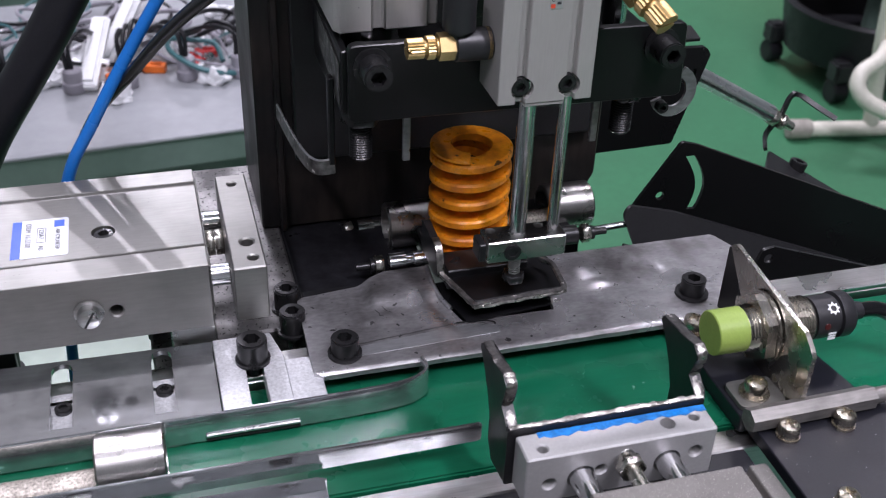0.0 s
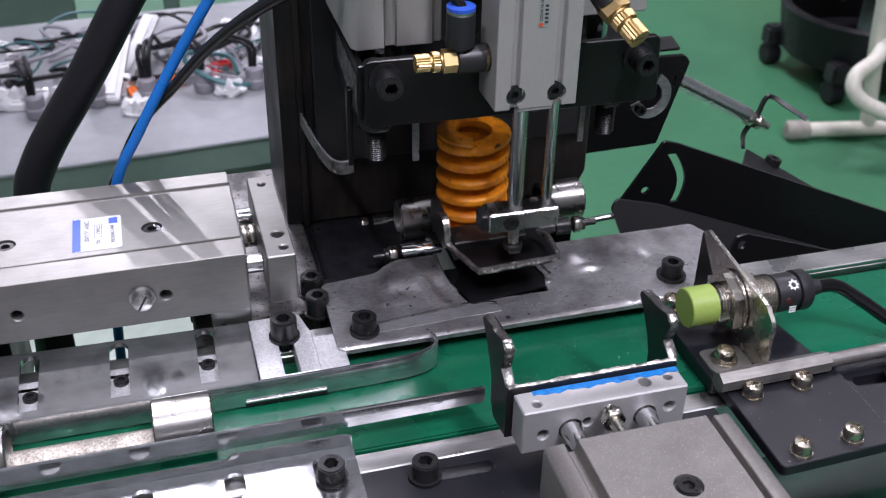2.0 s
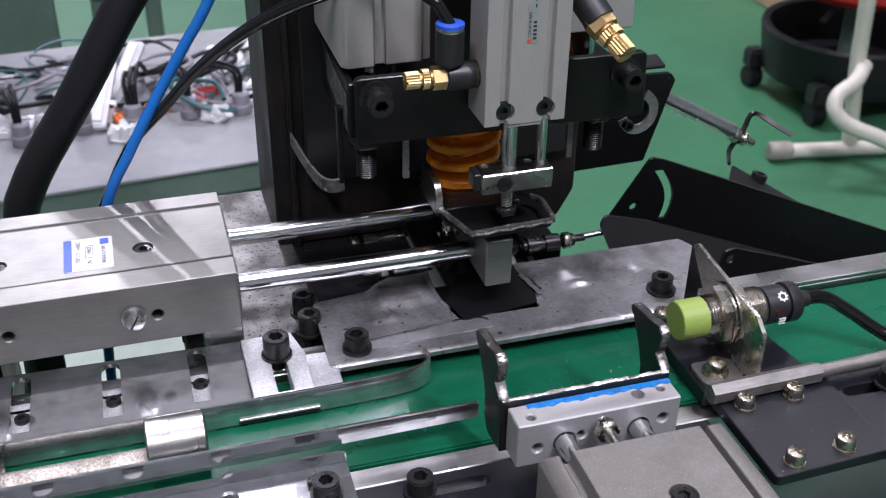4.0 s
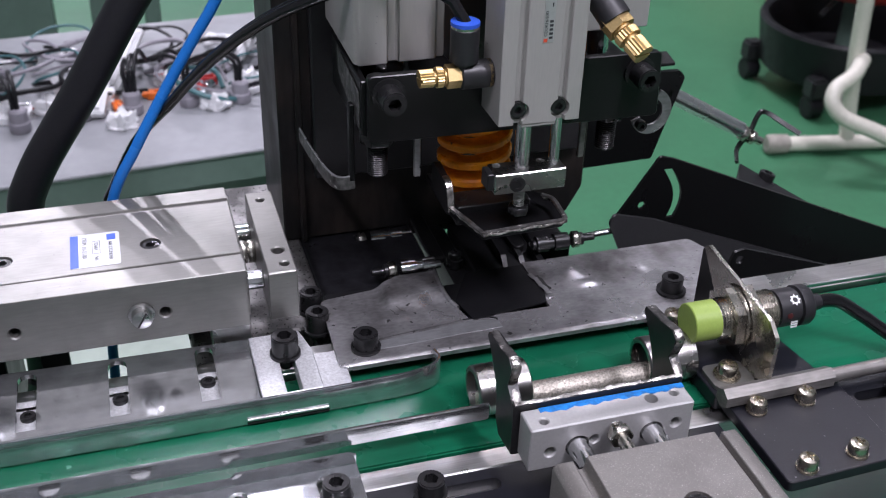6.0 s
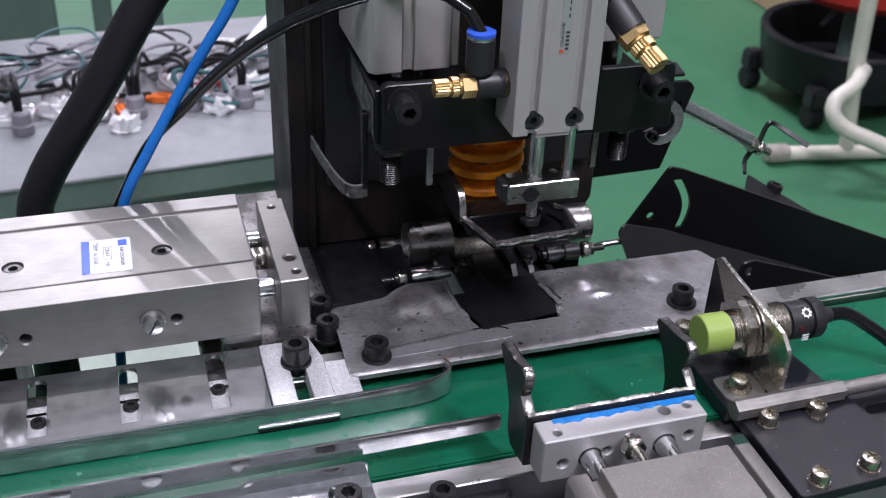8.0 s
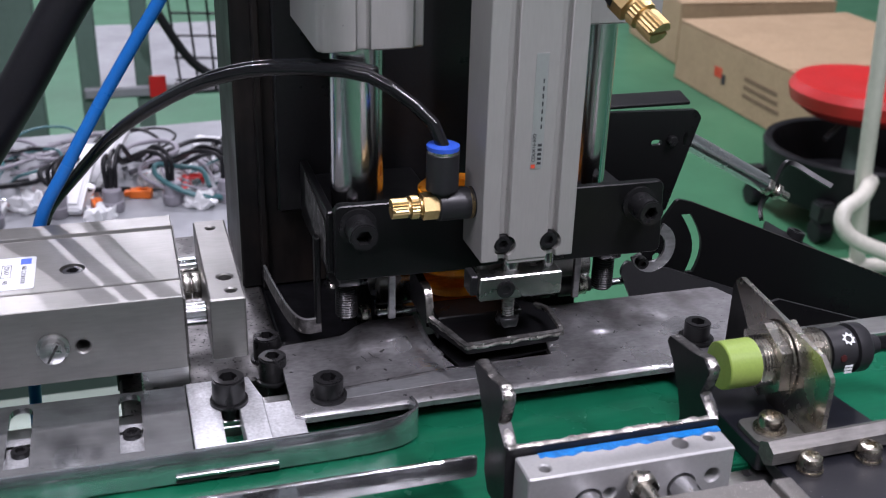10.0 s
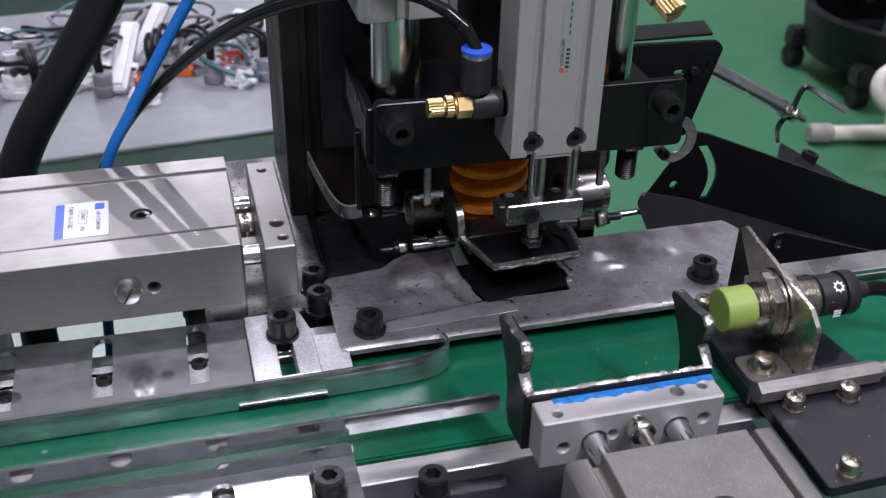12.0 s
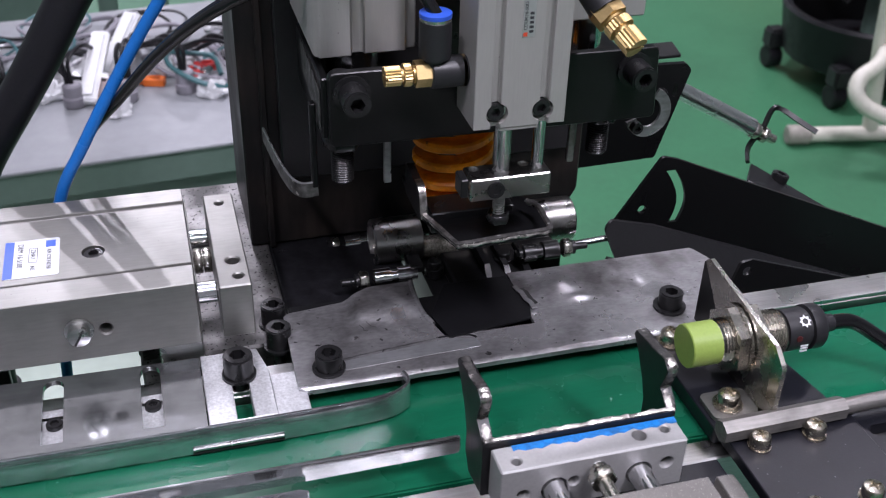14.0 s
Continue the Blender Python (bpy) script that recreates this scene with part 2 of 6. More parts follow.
def structure(name, bm, mat, label, category):
    return tagged(mesh_object(name, bm, mat), label, category, "", "structure")


def join(*bms):
    out = bms[0]
    for b in bms[1:]:
        tmp = bpy.data.meshes.new("tmp")
        b.to_mesh(tmp)
        b.free()
        out.from_mesh(tmp)
        bpy.data.meshes.remove(tmp)
    return out


def bevelled(bm, w, segments=1, angle=30):
    if w:
        edges = [e for e in bm.edges if len(e.link_faces) == 2 and e.calc_face_angle(0) > radians(angle)]
        bmesh.ops.bevel(bm, geom=edges, offset=w, segments=segments, affect="EDGES", clamp_overlap=True)
    return bm


def box(x0, x1, y0, y1, z0, z1, bevel=0.0005, segments=1):
    bm = bmesh.new()
    bmesh.ops.create_cube(bm, size=1)
    for v in bm.verts:
        v.co = Vector(((x0 + x1) / 2 + v.co.x * (x1 - x0), (y0 + y1) / 2 + v.co.y * (y1 - y0), (z0 + z1) / 2 + v.co.z * (z1 - z0)))
    return bevelled(bm, bevel, segments)


def lathe(p0, axis, profile, seg=28):
    """A turned body: profile of (distance along the axis, radius) from p0."""
    turn = Vector(axis).normalized().to_track_quat("Z", "Y").to_matrix()
    bm = bmesh.new()
    rings = []
    for d, r in profile:
        if r <= 0:
            rings.append([bm.verts.new(Vector(p0) + turn @ Vector((0, 0, d)))])
        else:
            rings.append([bm.verts.new(Vector(p0) + turn @ Vector((r * math.cos(a), r * math.sin(a), d)))
                          for a in (2 * math.pi * k / seg for k in range(seg))])
    for a, b in zip(rings, rings[1:]):
        for k in range(seg):
            n = (k + 1) % seg
            if len(a) == 1 and len(b) == 1:
                continue
            if len(a) == 1:
                bm.faces.new((a[0], b[k], b[n]))
            elif len(b) == 1:
                bm.faces.new((a[k], a[n], b[0]))
            else:
                bm.faces.new((a[k], a[n], b[n], b[k]))
    if len(rings[0]) > 1:
        bm.faces.new(rings[0][::-1])
    if len(rings[-1]) > 1:
        bm.faces.new(rings[-1])
    return bm


def rod(p0, p1, r, seg=24, c=0.0004):
    d = (Vector(p1) - Vector(p0)).length
    return lathe(p0, Vector(p1) - Vector(p0), [(0, r - c), (c, r), (d - c, r), (d, r - c)], seg)


def circle(cx, cy, r, n=24, a0=0.0):
    return [(cx + r * math.cos(a0 + 2 * math.pi * k / n), cy + r * math.sin(a0 + 2 * math.pi * k / n)) for k in range(n)]


def slot_loop(x0, x1, y0, y1, n=8):
    """A slot with round ends along its longer side."""
    if x1 - x0 >= y1 - y0:
        r, cy = (y1 - y0) / 2, (y0 + y1) / 2
        return [(x1 - r + r * math.cos(a), cy + r * math.sin(a)) for a in (-math.pi / 2 + math.pi * k / n for k in range(n + 1))] + \
               [(x0 + r - r * math.cos(a), cy - r * math.sin(a)) for a in (-math.pi / 2 + math.pi * k / n for k in range(n + 1))]
    return [(x, y) for y, x in slot_loop(y0, y1, x0, x1, n)][::-1]


def rounded(points, radii, n=5):
    out = []
    for i, p in enumerate(points):
        r = radii[i] if isinstance(radii, (list, tuple)) else radii
        p = Vector(p)
        a, b = (Vector(points[i - 1]) - p), (Vector(points[(i + 1) % len(points)]) - p)
        if r <= 0:
            out.append(tuple(p))
            continue
        half = a.angle(b) / 2
        d = min(r / math.tan(half), a.length * 0.48, b.length * 0.48)
        s, e = p + a.normalized() * d, p + b.normalized() * d
        for k in range(n + 1):
            t = k / n
            out.append(tuple((1 - t) ** 2 * s + 2 * t * (1 - t) * p + t * t * e))
    return out


def plate(outline, thick, m=None, holes=(), bevel=0.0):
    """A flat plate in the xy plane, z from 0 to thick, with holes right through, placed by the matrix m."""
    bm = bmesh.new()
    edges = []
    for loop in (outline, *holes):
        vs = [bm.verts.new((x, y, 0)) for x, y in loop]
        edges += [bm.edges.new((vs[k - 1], vs[k])) for k in range(len(vs))]
    bmesh.ops.triangle_fill(bm, edges=edges, use_beauty=True)
    bmesh.ops.dissolve_limit(bm, angle_limit=0.01, verts=bm.verts, edges=bm.edges) if not holes else None
    ext = bmesh.ops.extrude_face_region(bm, geom=list(bm.faces))
    bmesh.ops.translate(bm, verts=[v for v in ext["geom"] if isinstance(v, bmesh.types.BMVert)], vec=(0, 0, thick))
    bmesh.ops.recalc_face_normals(bm, faces=bm.faces)
    if bevel:
        bevelled(bm, bevel, 1, 40)
    if m is not None:
        bmesh.ops.transform(bm, matrix=m, verts=bm.verts)
    return bm


XZ = Matrix(((1, 0, 0, 0), (0, 0, -1, 0), (0, 1, 0, 0), (0, 0, 0, 1)))  # plate x -> x, y -> z, thickness -> -y
YZ = Matrix(((0, 0, 1, 0), (1, 0, 0, 0), (0, 1, 0, 0), (0, 0, 0, 1)))   # plate x -> y, y -> z, thickness -> x


def at(x, y, z):
    return Matrix.Translation((x, y, z))


def smooth_path(points, per=8):
    pts = [Vector(p) for p in points]
    pts = [2 * pts[0] - pts[1]] + pts + [2 * pts[-1] - pts[-2]]
    out = []
    for i in range(1, len(pts) - 2):
        a, b, c, d = pts[i - 1:i + 3]
        for k in range(per):
            t = k / per
            out.append(0.5 * ((2 * b) + (c - a) * t + (2 * a - 5 * b + 4 * c - d) * t * t + (3 * b - a - 3 * c + d) * t ** 3))
    out.append(pts[-2])
    return out


def sweep(path, section, closed=True, up=(0, 0, 1)):
    """Sweeps a closed section (u, v) along a path; u lies across, v along the upward side."""
    bm = bmesh.new()
    rings = []
    ref = Vector(up)
    for i, p in enumerate(path):
        tangent = (path[min(i + 1, len(path) - 1)] - path[max(i - 1, 0)]).normalized()
        side = tangent.cross(ref)
        side = side.normalized() if side.length > 1e-5 else Vector((1, 0, 0))
        top = side.cross(tangent)
        rings.append([bm.verts.new(p + side * u + top * v) for u, v in section])
        ref = top if up == (0, 0, 1) else Vector(up)
    n = len(section)
    for a, b in zip(rings, rings[1:]):
        for k in range(n):
            bm.faces.new((a[k], a[(k + 1) % n], b[(k + 1) % n], b[k]))
    bm.faces.new(rings[0][::-1])
    bm.faces.new(rings[-1])
    return bm


def hose(points, r, seg=12, per=8):
    return sweep(smooth_path(points, per), circle(0, 0, r, seg))


def placed(bm, m):
    bmesh.ops.transform(bm, matrix=m, verts=bm.verts)
    return bm


def axis_matrix(p, axis):
    return Matrix.Translation(p) @ Vector(axis).normalized().to_track_quat("Z", "Y").to_matrix().to_4x4()


def hex_loop(r, a0=0.0):
    return circle(0, 0, r, 6, a0)


def gear_loop(r, teeth=24, depth=0.06):
    return [(r * (1 - depth * (k % 2)) * math.cos(math.pi * k / teeth), r * (1 - depth * (k % 2)) * math.sin(math.pi * k / teeth)) for k in range(2 * teeth)]


def socket_screw(parent, p, axis, r=0.005, h=0.006, washer=0.0, name="screw", shank=0.0):
    """A cap screw with a hexagon socket, its head's underside at p, head towards the axis; a part with sub-parts."""
    m = axis_matrix(p, axis)
    w = 0.0012 if washer else 0.0
    head = plate(circle(0, 0, r, 28), h, Matrix.Translation((0, 0, w)), [hex_loop(r * 0.56)], 0.0)
    top = [e for e in head.edges if all(abs(v.co.z - (h + w)) < 1e-6 and abs(v.co.xy.length - r) < 1e-5 for v in e.verts)]
    bmesh.ops.bevel(head, geom=top, offset=r * 0.10, segments=2, affect="EDGES")
    cup = plate(circle(0, 0, r * 0.72, 20), h * 0.35, Matrix.Translation((0, 0, w + 0.0002)))
    bm = join(head, cup)
    if shank:
        bm = join(bm, lathe((0, 0, -shank), (0, 0, 1), [(0, r * 0.5), (shank, r * 0.55)], 16))
    ob = part(name, placed(bm, m), BLACK_OXIDE, parent, "black socket head cap screw")
    if washer:
        part("washer", placed(plate(circle(0, 0, washer, 28), 0.0012, None, [circle(0, 0, r * 0.55, 16)], 0.0), m), BLACK_OXIDE, ob)
    return ob


def cross_screw(parent, p, r=0.0038, h=0.0040, washer=0.0043):
    """A zinc pan-head screw with a cross recess on spring and flat washers."""
    a, b = r * 0.15, r * 0.60
    cross = [(-a, -b), (a, -b), (a, -a), (b, -a), (b, a), (a, a), (a, b), (-a, b), (-a, a), (-b, a), (-b, -a), (-a, -a)]
    head = lathe((0, 0, 0.0020), (0, 0, 1), [(0, r), (h * 0.62, r), (h * 0.84, r * 0.88), (h * 0.96, r * 0.60), (h, 0)], 28)
    head = bored(head, [plate(cross, 0.0030, at(0, 0, 0.0020 + h - 0.0014))])
    ob = part("screw", placed(head, at(*p)), ZINC, parent, "zinc cross-recessed pan-head screw")
    spring = lathe((0, 0, 0.0010), (0, 0, 1), [(0, r * 1.02), (0.0009, r * 1.02)], 28)
    part("spring_washer", placed(spring, at(*p)), ZINC, ob)
    part("washer", placed(plate(circle(0, 0, washer, 28), 0.0009, None, [circle(0, 0, r * 0.5, 12)]), at(*p)), ZINC, ob)
    return ob


def bore(p, axis, r, deep=0.006, rim=1.25):
    """The body that a drill with a countersink takes away."""
    d = Vector(axis).normalized()
    return lathe(Vector(p) - d * deep, d, [(0, r), (deep - 0.0005, r), (deep + 0.0001, r * rim), (deep + 0.0010, r * rim)], 24)


def bored(bm, cutters):
    """Takes the cutters' bodies out of a body."""
    pair = []
    for b in (bm, join(*cutters)):
        bmesh.ops.recalc_face_normals(b, faces=b.faces)
        me = bpy.data.meshes.new("tmp")
        b.to_mesh(me)
        b.free()
        ob = bpy.data.objects.new("tmp", me)
        scene.collection.objects.link(ob)
        pair.append(ob)
    cut = pair[0].modifiers.new("bore", "BOOLEAN")
    cut.operation, cut.solver, cut.use_self, cut.object = "DIFFERENCE", "EXACT", True, pair[1]
    me = bpy.data.meshes.new_from_object(pair[0].evaluated_get(bpy.context.evaluated_depsgraph_get()))
    out = bmesh.new()
    out.from_mesh(me)
    bpy.data.meshes.remove(me)
    for ob in pair:
        old = ob.data
        bpy.data.objects.remove(ob)
        bpy.data.meshes.remove(old)
    return out


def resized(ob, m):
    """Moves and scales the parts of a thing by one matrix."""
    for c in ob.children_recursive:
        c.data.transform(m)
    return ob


def lettering(words, size, m, mat, parent, name="lettering"):
    cu = bpy.data.curves.new(name, "FONT")
    cu.body, cu.size, cu.extrude = words, size, 0.00004
    tmp = bpy.data.objects.new("tmp_text", cu)
    scene.collection.objects.link(tmp)
    dg = bpy.context.evaluated_depsgraph_get()
    me = bpy.data.meshes.new_from_object(tmp.evaluated_get(dg))
    bpy.data.objects.remove(tmp)
    bpy.data.curves.remove(cu)
    me.transform(m)
    me.materials.clear()
    me.materials.append(mat)
    ob = new(name, me)
    ob.parent = parent
    return ob


# ---- hall ----
structure("floor", box(-6, 7, -5, 8, FLOOR_Z - 0.05, FLOOR_Z, 0), FLOOR_GREEN, "glossy green epoxy factory floor", "floor")
# Roof and walls are unseen, added and toned to set bounce light.
structure("ceiling", box(-6, 7, -5, 8, CEILING_Z, CEILING_Z + 0.1, 0), UNSEEN_ROOF, "unseen grey roof added to set bounce light", "ceiling")
for wn, wb in (("wall_north", (-6, 7, 8, 8.1)), ("wall_south", (-6, 7, -5.1, -5)), ("wall_east", (7, 7.1, -5, 8)), ("wall_west", (-6.1, -6, -5, 8))):
    structure(wn, box(*wb, FLOOR_Z, CEILING_Z, 0), UNSEEN_WALL, "unseen pale wall added to set bounce light", "wall")


# ---- conveyor ----
def build_conveyor():
    c = thing("conveyor", "narrow belt conveyor with glossy green belt and aluminium side rails", "conveyor")
    part("belt", box(-0.60, 0.95, 0.2495, 0.3085, -0.0125, -0.009, 0.0008, 2), BELT, c, "glossy green PVC belt")
    part("near_rail", box(-0.60, 0.95, 0.2385, 0.2485, -0.045, -0.0098, 0.0006), ALU_BRUSHED, c, "brushed aluminium side rail")
    part("far_rail", join(box(-0.60, 0.95, 0.3095, 0.3255, -0.045, -0.0062, 0.0006), box(-0.60, 0.95, 0.3095, 0.3120, -0.0062, -0.0040, 0.0004)), ALU_BRUSHED, c, "brushed aluminium side rail")
    part("bed", box(-0.60, 0.95, 0.2495, 0.3085, -0.040, -0.0135, 0), ALU, c)
    part("frame", box(-0.60, 0.185, 0.19, 0.3255, -0.09, -0.0455, 0.001), BLACK_ANODISED, c)
    for lx in (-0.45, 0.15, 0.80):
        for ly in (0.20, 0.30):
            part("leg", box(lx, lx + 0.04, ly, ly + 0.02, -0.1295, -0.0455 if ly > 0.25 or lx > 0.2 else -0.0905, 0.001), ALU, c)
    return c


build_conveyor()


def build_shade_table():
    # Added panel; its dark green stands in for green in shadow below the arm.
    t = thing("machine_table", "added dark green panel on legs, standing in for shaded green below", "table")
    part("top", box(-0.60, 0.95, 0.02, 0.345, -0.145, -0.130, 0.002, 2), GREEN_SHADE, t)
    for x in (-0.58, 0.89):
        for y in (0.03, 0.295):
            part("leg", box(x, x + 0.04, y, y + 0.04, FLOOR_Z, -0.1452, 0.002), GREEN_SHADE, t)
    return t


build_shade_table()


def build_near_mount():
    m = thing("slotted_mounting_plate", "black anodised mounting plate with a long slot beside the belt", "mounting plate")
    out = [(-0.30, 0.14), (0.1845, 0.14), (0.1845, 0.2365), (-0.30, 0.2365)]
    part("plate", plate(out, 0.006, at(0, 0, -0.0142), [slot_loop(0.056, 0.0895, 0.2255, 0.2315)], 0.0), BLACK_ANODISED, m)
    part("slot_floor", box(0.054, 0.092, 0.223, 0.234, -0.0175, -0.0144, 0), ALU_BRUSHED, m)
    socket_screw(m, (0.0625, 0.2290, -0.0080), (0, 0, 1), 0.0050, 0.0068, 0.0062)
    return m


build_near_mount()


# ---- guide rails ----
def angle_rail(name, label):
    return thing(name, label, "guide rail")


def build_far_guide():
    g = angle_rail("slotted_guide_rail", "polished steel angle guide rail with cross slots and a curled end")
    slots = [[(x - 0.0037, 0.2915), (x + 0.0037, 0.2915)] + [(x + 0.0037 * math.cos(a), 0.3225 + 0.0037 * math.sin(a)) for a in (math.pi * k / 8 for k in range(9))] for x in (-0.0430, -0.0085, -0.0775, -0.112, -0.1465)]
    out = [(-0.30, 0.2862), (0.0100, 0.2862), (0.0100, 0.3270), (-0.30, 0.3325)]
    part("flange", plate(out, 0.0022, at(0, 0, -0.0010), [s for s in slots], 0.0), ALU_POLISHED, g, "polished slotted flange")
    path = [Vector((-0.30, 0.2850, -0.0022)), Vector((-0.1, 0.2850, -0.0022)), Vector((0.02, 0.2850, -0.0022)), Vector((0.060, 0.2856, -0.0022)),
            Vector((0.0730, 0.2866, -0.0022)), Vector((0.0795, 0.2884, -0.0022)), Vector((0.0835, 0.2912, -0.0022)), Vector((0.0846, 0.2945, -0.0022)), Vector((0.0838, 0.2985, -0.0022))]
    part("web", bevelled(sweep(smooth_path(path, 5), [(-0.0007, -0.0058), (0.0007, -0.0058), (0.0007, 0.0050), (0.0004, 0.0055), (-0.0004, 0.0055), (-0.0007, 0.0050)]), 0.0), ALU_POLISHED, g, "polished upright web curled at its end")
    part("strip", box(0.0037, 0.0363, 0.2832, 0.2842, -0.0062, -0.0048, 0.0003), ALU_BRUSHED, g)
    # Near-black strip puts the slit's shade into colour.
    part("slit", box(0.0037, 0.0363, 0.2838, 0.2843, -0.0078, -0.0063, 0), DARK, g)
    for x, y in ((-0.0430, 0.3065), (-0.0085, 0.3085), (-0.0775, 0.3050), (-0.112, 0.3050), (-0.1465, 0.3050)):
        socket_screw(g, (x, y, -0.0045), (0, 0, 1), 0.0030, 0.0022)
    part("slot_backing", box(-0.30, 0.0100, 0.2965, 0.3155, -0.0062, -0.0040, 0), ALU_SANDED, g)
    return g


def build_joint_block():
    b = thing("clamp_block", "bright aluminium clamp block with a slot under a black cap screw", "clamp block")
    out = [(0.0105, 0.2868), (0.0350, 0.2868), (0.0350, 0.3120), (0.0318, 0.3262), (0.0105, 0.3262)]
    part("block", plate(out, 0.0085, at(0, 0, -0.0060), [[(0.0205, 0.2862 + 0.0012), (0.0268, 0.2862 + 0.0012), (0.0268, 0.3135), (0.0205, 0.3135)]], 0.0003), ALU_SANDED, b)
    part("spacer", box(0.0352, 0.0475, 0.2885, 0.3140, -0.0060, -0.0016, 0.0003), ALU_SANDED, b)
    socket_screw(b, (0.0238, 0.3115, 0.0026), (0, 0, 1), 0.0055, 0.0085, 0.0064, shank=0.006)
    return b


def build_near_guide():
    g = angle_rail("slotted_guide_rail", "polished steel angle guide rail with a bright mirror-like flange")
    part("web", bevelled(plate(rounded([(-0.30, -0.0055), (0.0935, -0.0005), (0.0935, 0.0072), (-0.30, 0.0072)], [0, 0.002, 0.0014, 0]), 0.0016, at(0, 0.2560, 0) @ XZ), 0.0004), ALU_POLISHED, g, "polished upright web")
    slots = [slot_loop(x - 0.0038, x + 0.0038, 0.2335, 0.2465) for x in (0.0268, -0.0055, -0.038, -0.07)]
    out = [(-0.30, 0.2095), (0.0395, 0.2095), (0.0395, 0.2500), (-0.30, 0.2500)]
    part("flange", placed(plate(out, 0.0020, at(0, -0.2500, -0.0020), slots, 0.0), at(0, 0.2500, -0.0059) @ pose(0, 0, 0, 1.6, 0, 0)), ALU_POLISHED, g, "mirror-bright slotted flange")
    part("lip", plate([(-0.30, -0.0058), (0.0395, -0.0058), (0.0395, -0.0020), (0.0365, -0.0008), (-0.005, -0.0008), (-0.007, -0.0028), (-0.30, -0.0028)], 0.0012, at(0, 0.2512, 0) @ XZ), ALU_POLISHED, g)
    socket_screw(g, (0.0288, 0.2345, -0.0058), (0, 0, 1), 0.0050, 0.0065, 0.0060)
    return g


build_far_guide()
build_joint_block()
build_near_guide()


# ---- press plate ----
def build_press_plate():
    p = thing("wear_plate", "scratched grey steel wear plate with dents and two black cap screws", "plate")
    def soft(a, b, v):
        s = min(1, max(0, (v - a) / (b - a)))
        return s * s * (3 - 2 * s)

    def height(x, y):
        z = -0.0007 * (1 - soft(0.3000, 0.3016, y))
        z += 0.0026 * soft(0.0700, 0.0765, x) * soft(0.3315, 0.3410, y) * (1 - soft(0.110, 0.112, x))
        for cx, cy, rx, ry, h in ((0.0705, 0.3272, 0.0030, 0.0022, 0.0012), (0.0775, 0.3285, 0.0026, 0.0024, 0.0009), (0.1620, 0.3405, 0.0075, 0.0065, 0.0030), (0.1675, 0.3315, 0.005, 0.0020, 0.0011), (0.1967, 0.3364, 0.0024, 0.0040, -0.0008), (0.1120, 0.3120, 0.010, 0.002, -0.0003)):
            z += h * math.exp(-((x - cx) / rx) ** 2 - ((y - cy) / ry) ** 2)
        return z + 0.00008 * math.sin(x * 310 + y * 170) * math.sin(y * 420 - x * 90)

    def seam(x):
        return 0.3146 + 0.104 * (x - 0.0654) if x < 0.1067 else 0.3189

    def back(x):
        return 0.3557 if x < 0.2320 else 0.3557 - 0.0130 * (x - 0.2320) / 0.0055

    def sheet(bm, nx, ny, place):
        grid = {(i, j): bm.verts.new(place(i / nx, j / ny)) for i in range(nx + 1) for j in range(ny + 1)}
        top = [bm.faces.new((grid[i, j], grid[i + 1, j], grid[i + 1, j + 1], grid[i, j + 1])) for i in range(nx) for j in range(ny)]
        ext = bmesh.ops.extrude_face_region(bm, geom=top)
        bmesh.ops.translate(bm, verts=[v for v in ext["geom"] if isinstance(v, bmesh.types.BMVert)], vec=(0, 0, -0.0020))

    def front_place(u, v):
        x = 0.0445 + 0.1930 * u
        f = 0.3000 + max(0, 0.0030 - (x - 0.0445)) * 0.6
        y = f + (seam(x) - f) * v
        return Vector((x, y, height(x, y)))

    def right_place(u, v):
        x = 0.1440 + 0.0935 * u
        y = seam(x) + (back(x) - seam(x)) * v
        return Vector((x, y, height(x, y)))

    def tongue_place(u, v):
        edge = 0.1060 - 0.0057 * min(1, v / 0.55)
        x = 0.0445 + 0.0010 * v + (edge - 0.0445 - 0.0010 * v) * u
        f = seam(x) + 0.0006 * soft(0.0560, 0.0700, x)
        b = 0.3485 - max(0, 0.0475 - x) * 0.8 + 0.116 * (x - 0.0454) if x < 0.0721 else 0.3516 + 0.0044 * soft(0.0721, 0.0840, x)
        y = f + (b - f) * v
        return Vector((x, y, height(x, y)))

    bm = bmesh.new()
    sheet(bm, 130, 14, front_place)
    sheet(bm, 60, 26, right_place)
    sheet(bm, 60, 34, tongue_place)
    part("plate", bm, STEEL_PLATE, p)
    part("worn_strip", plate(rounded([(0.0600, 0.3075), (0.1185, 0.3098), (0.1180, 0.3145), (0.1067, 0.3172), (0.0600, 0.3128)], 0.0008), 0.00025, at(0, 0, -0.0001)), STEEL_PALER, p, "paler steel strip along the slit")
    part("rolled_edge", sweep(smooth_path([(0.1010, 0.3558, 0.0024), (0.1004, 0.3500, 0.0026), (0.1002, 0.3420, 0.0022), (0.1012, 0.3350, 0.0008), (0.1035, 0.3280, 0.0000)], 4), circle(0, 0, 0.0011, 8)), STEEL_PLATE, p)
    crack = smooth_path([(0.1030, 0.3187, 0.0001), (0.1085, 0.3186, 0.0001), (0.1140, 0.3180, 0.0001), (0.1172, 0.3166, 0.0001), (0.1180, 0.3152, 0.0001)], 4)
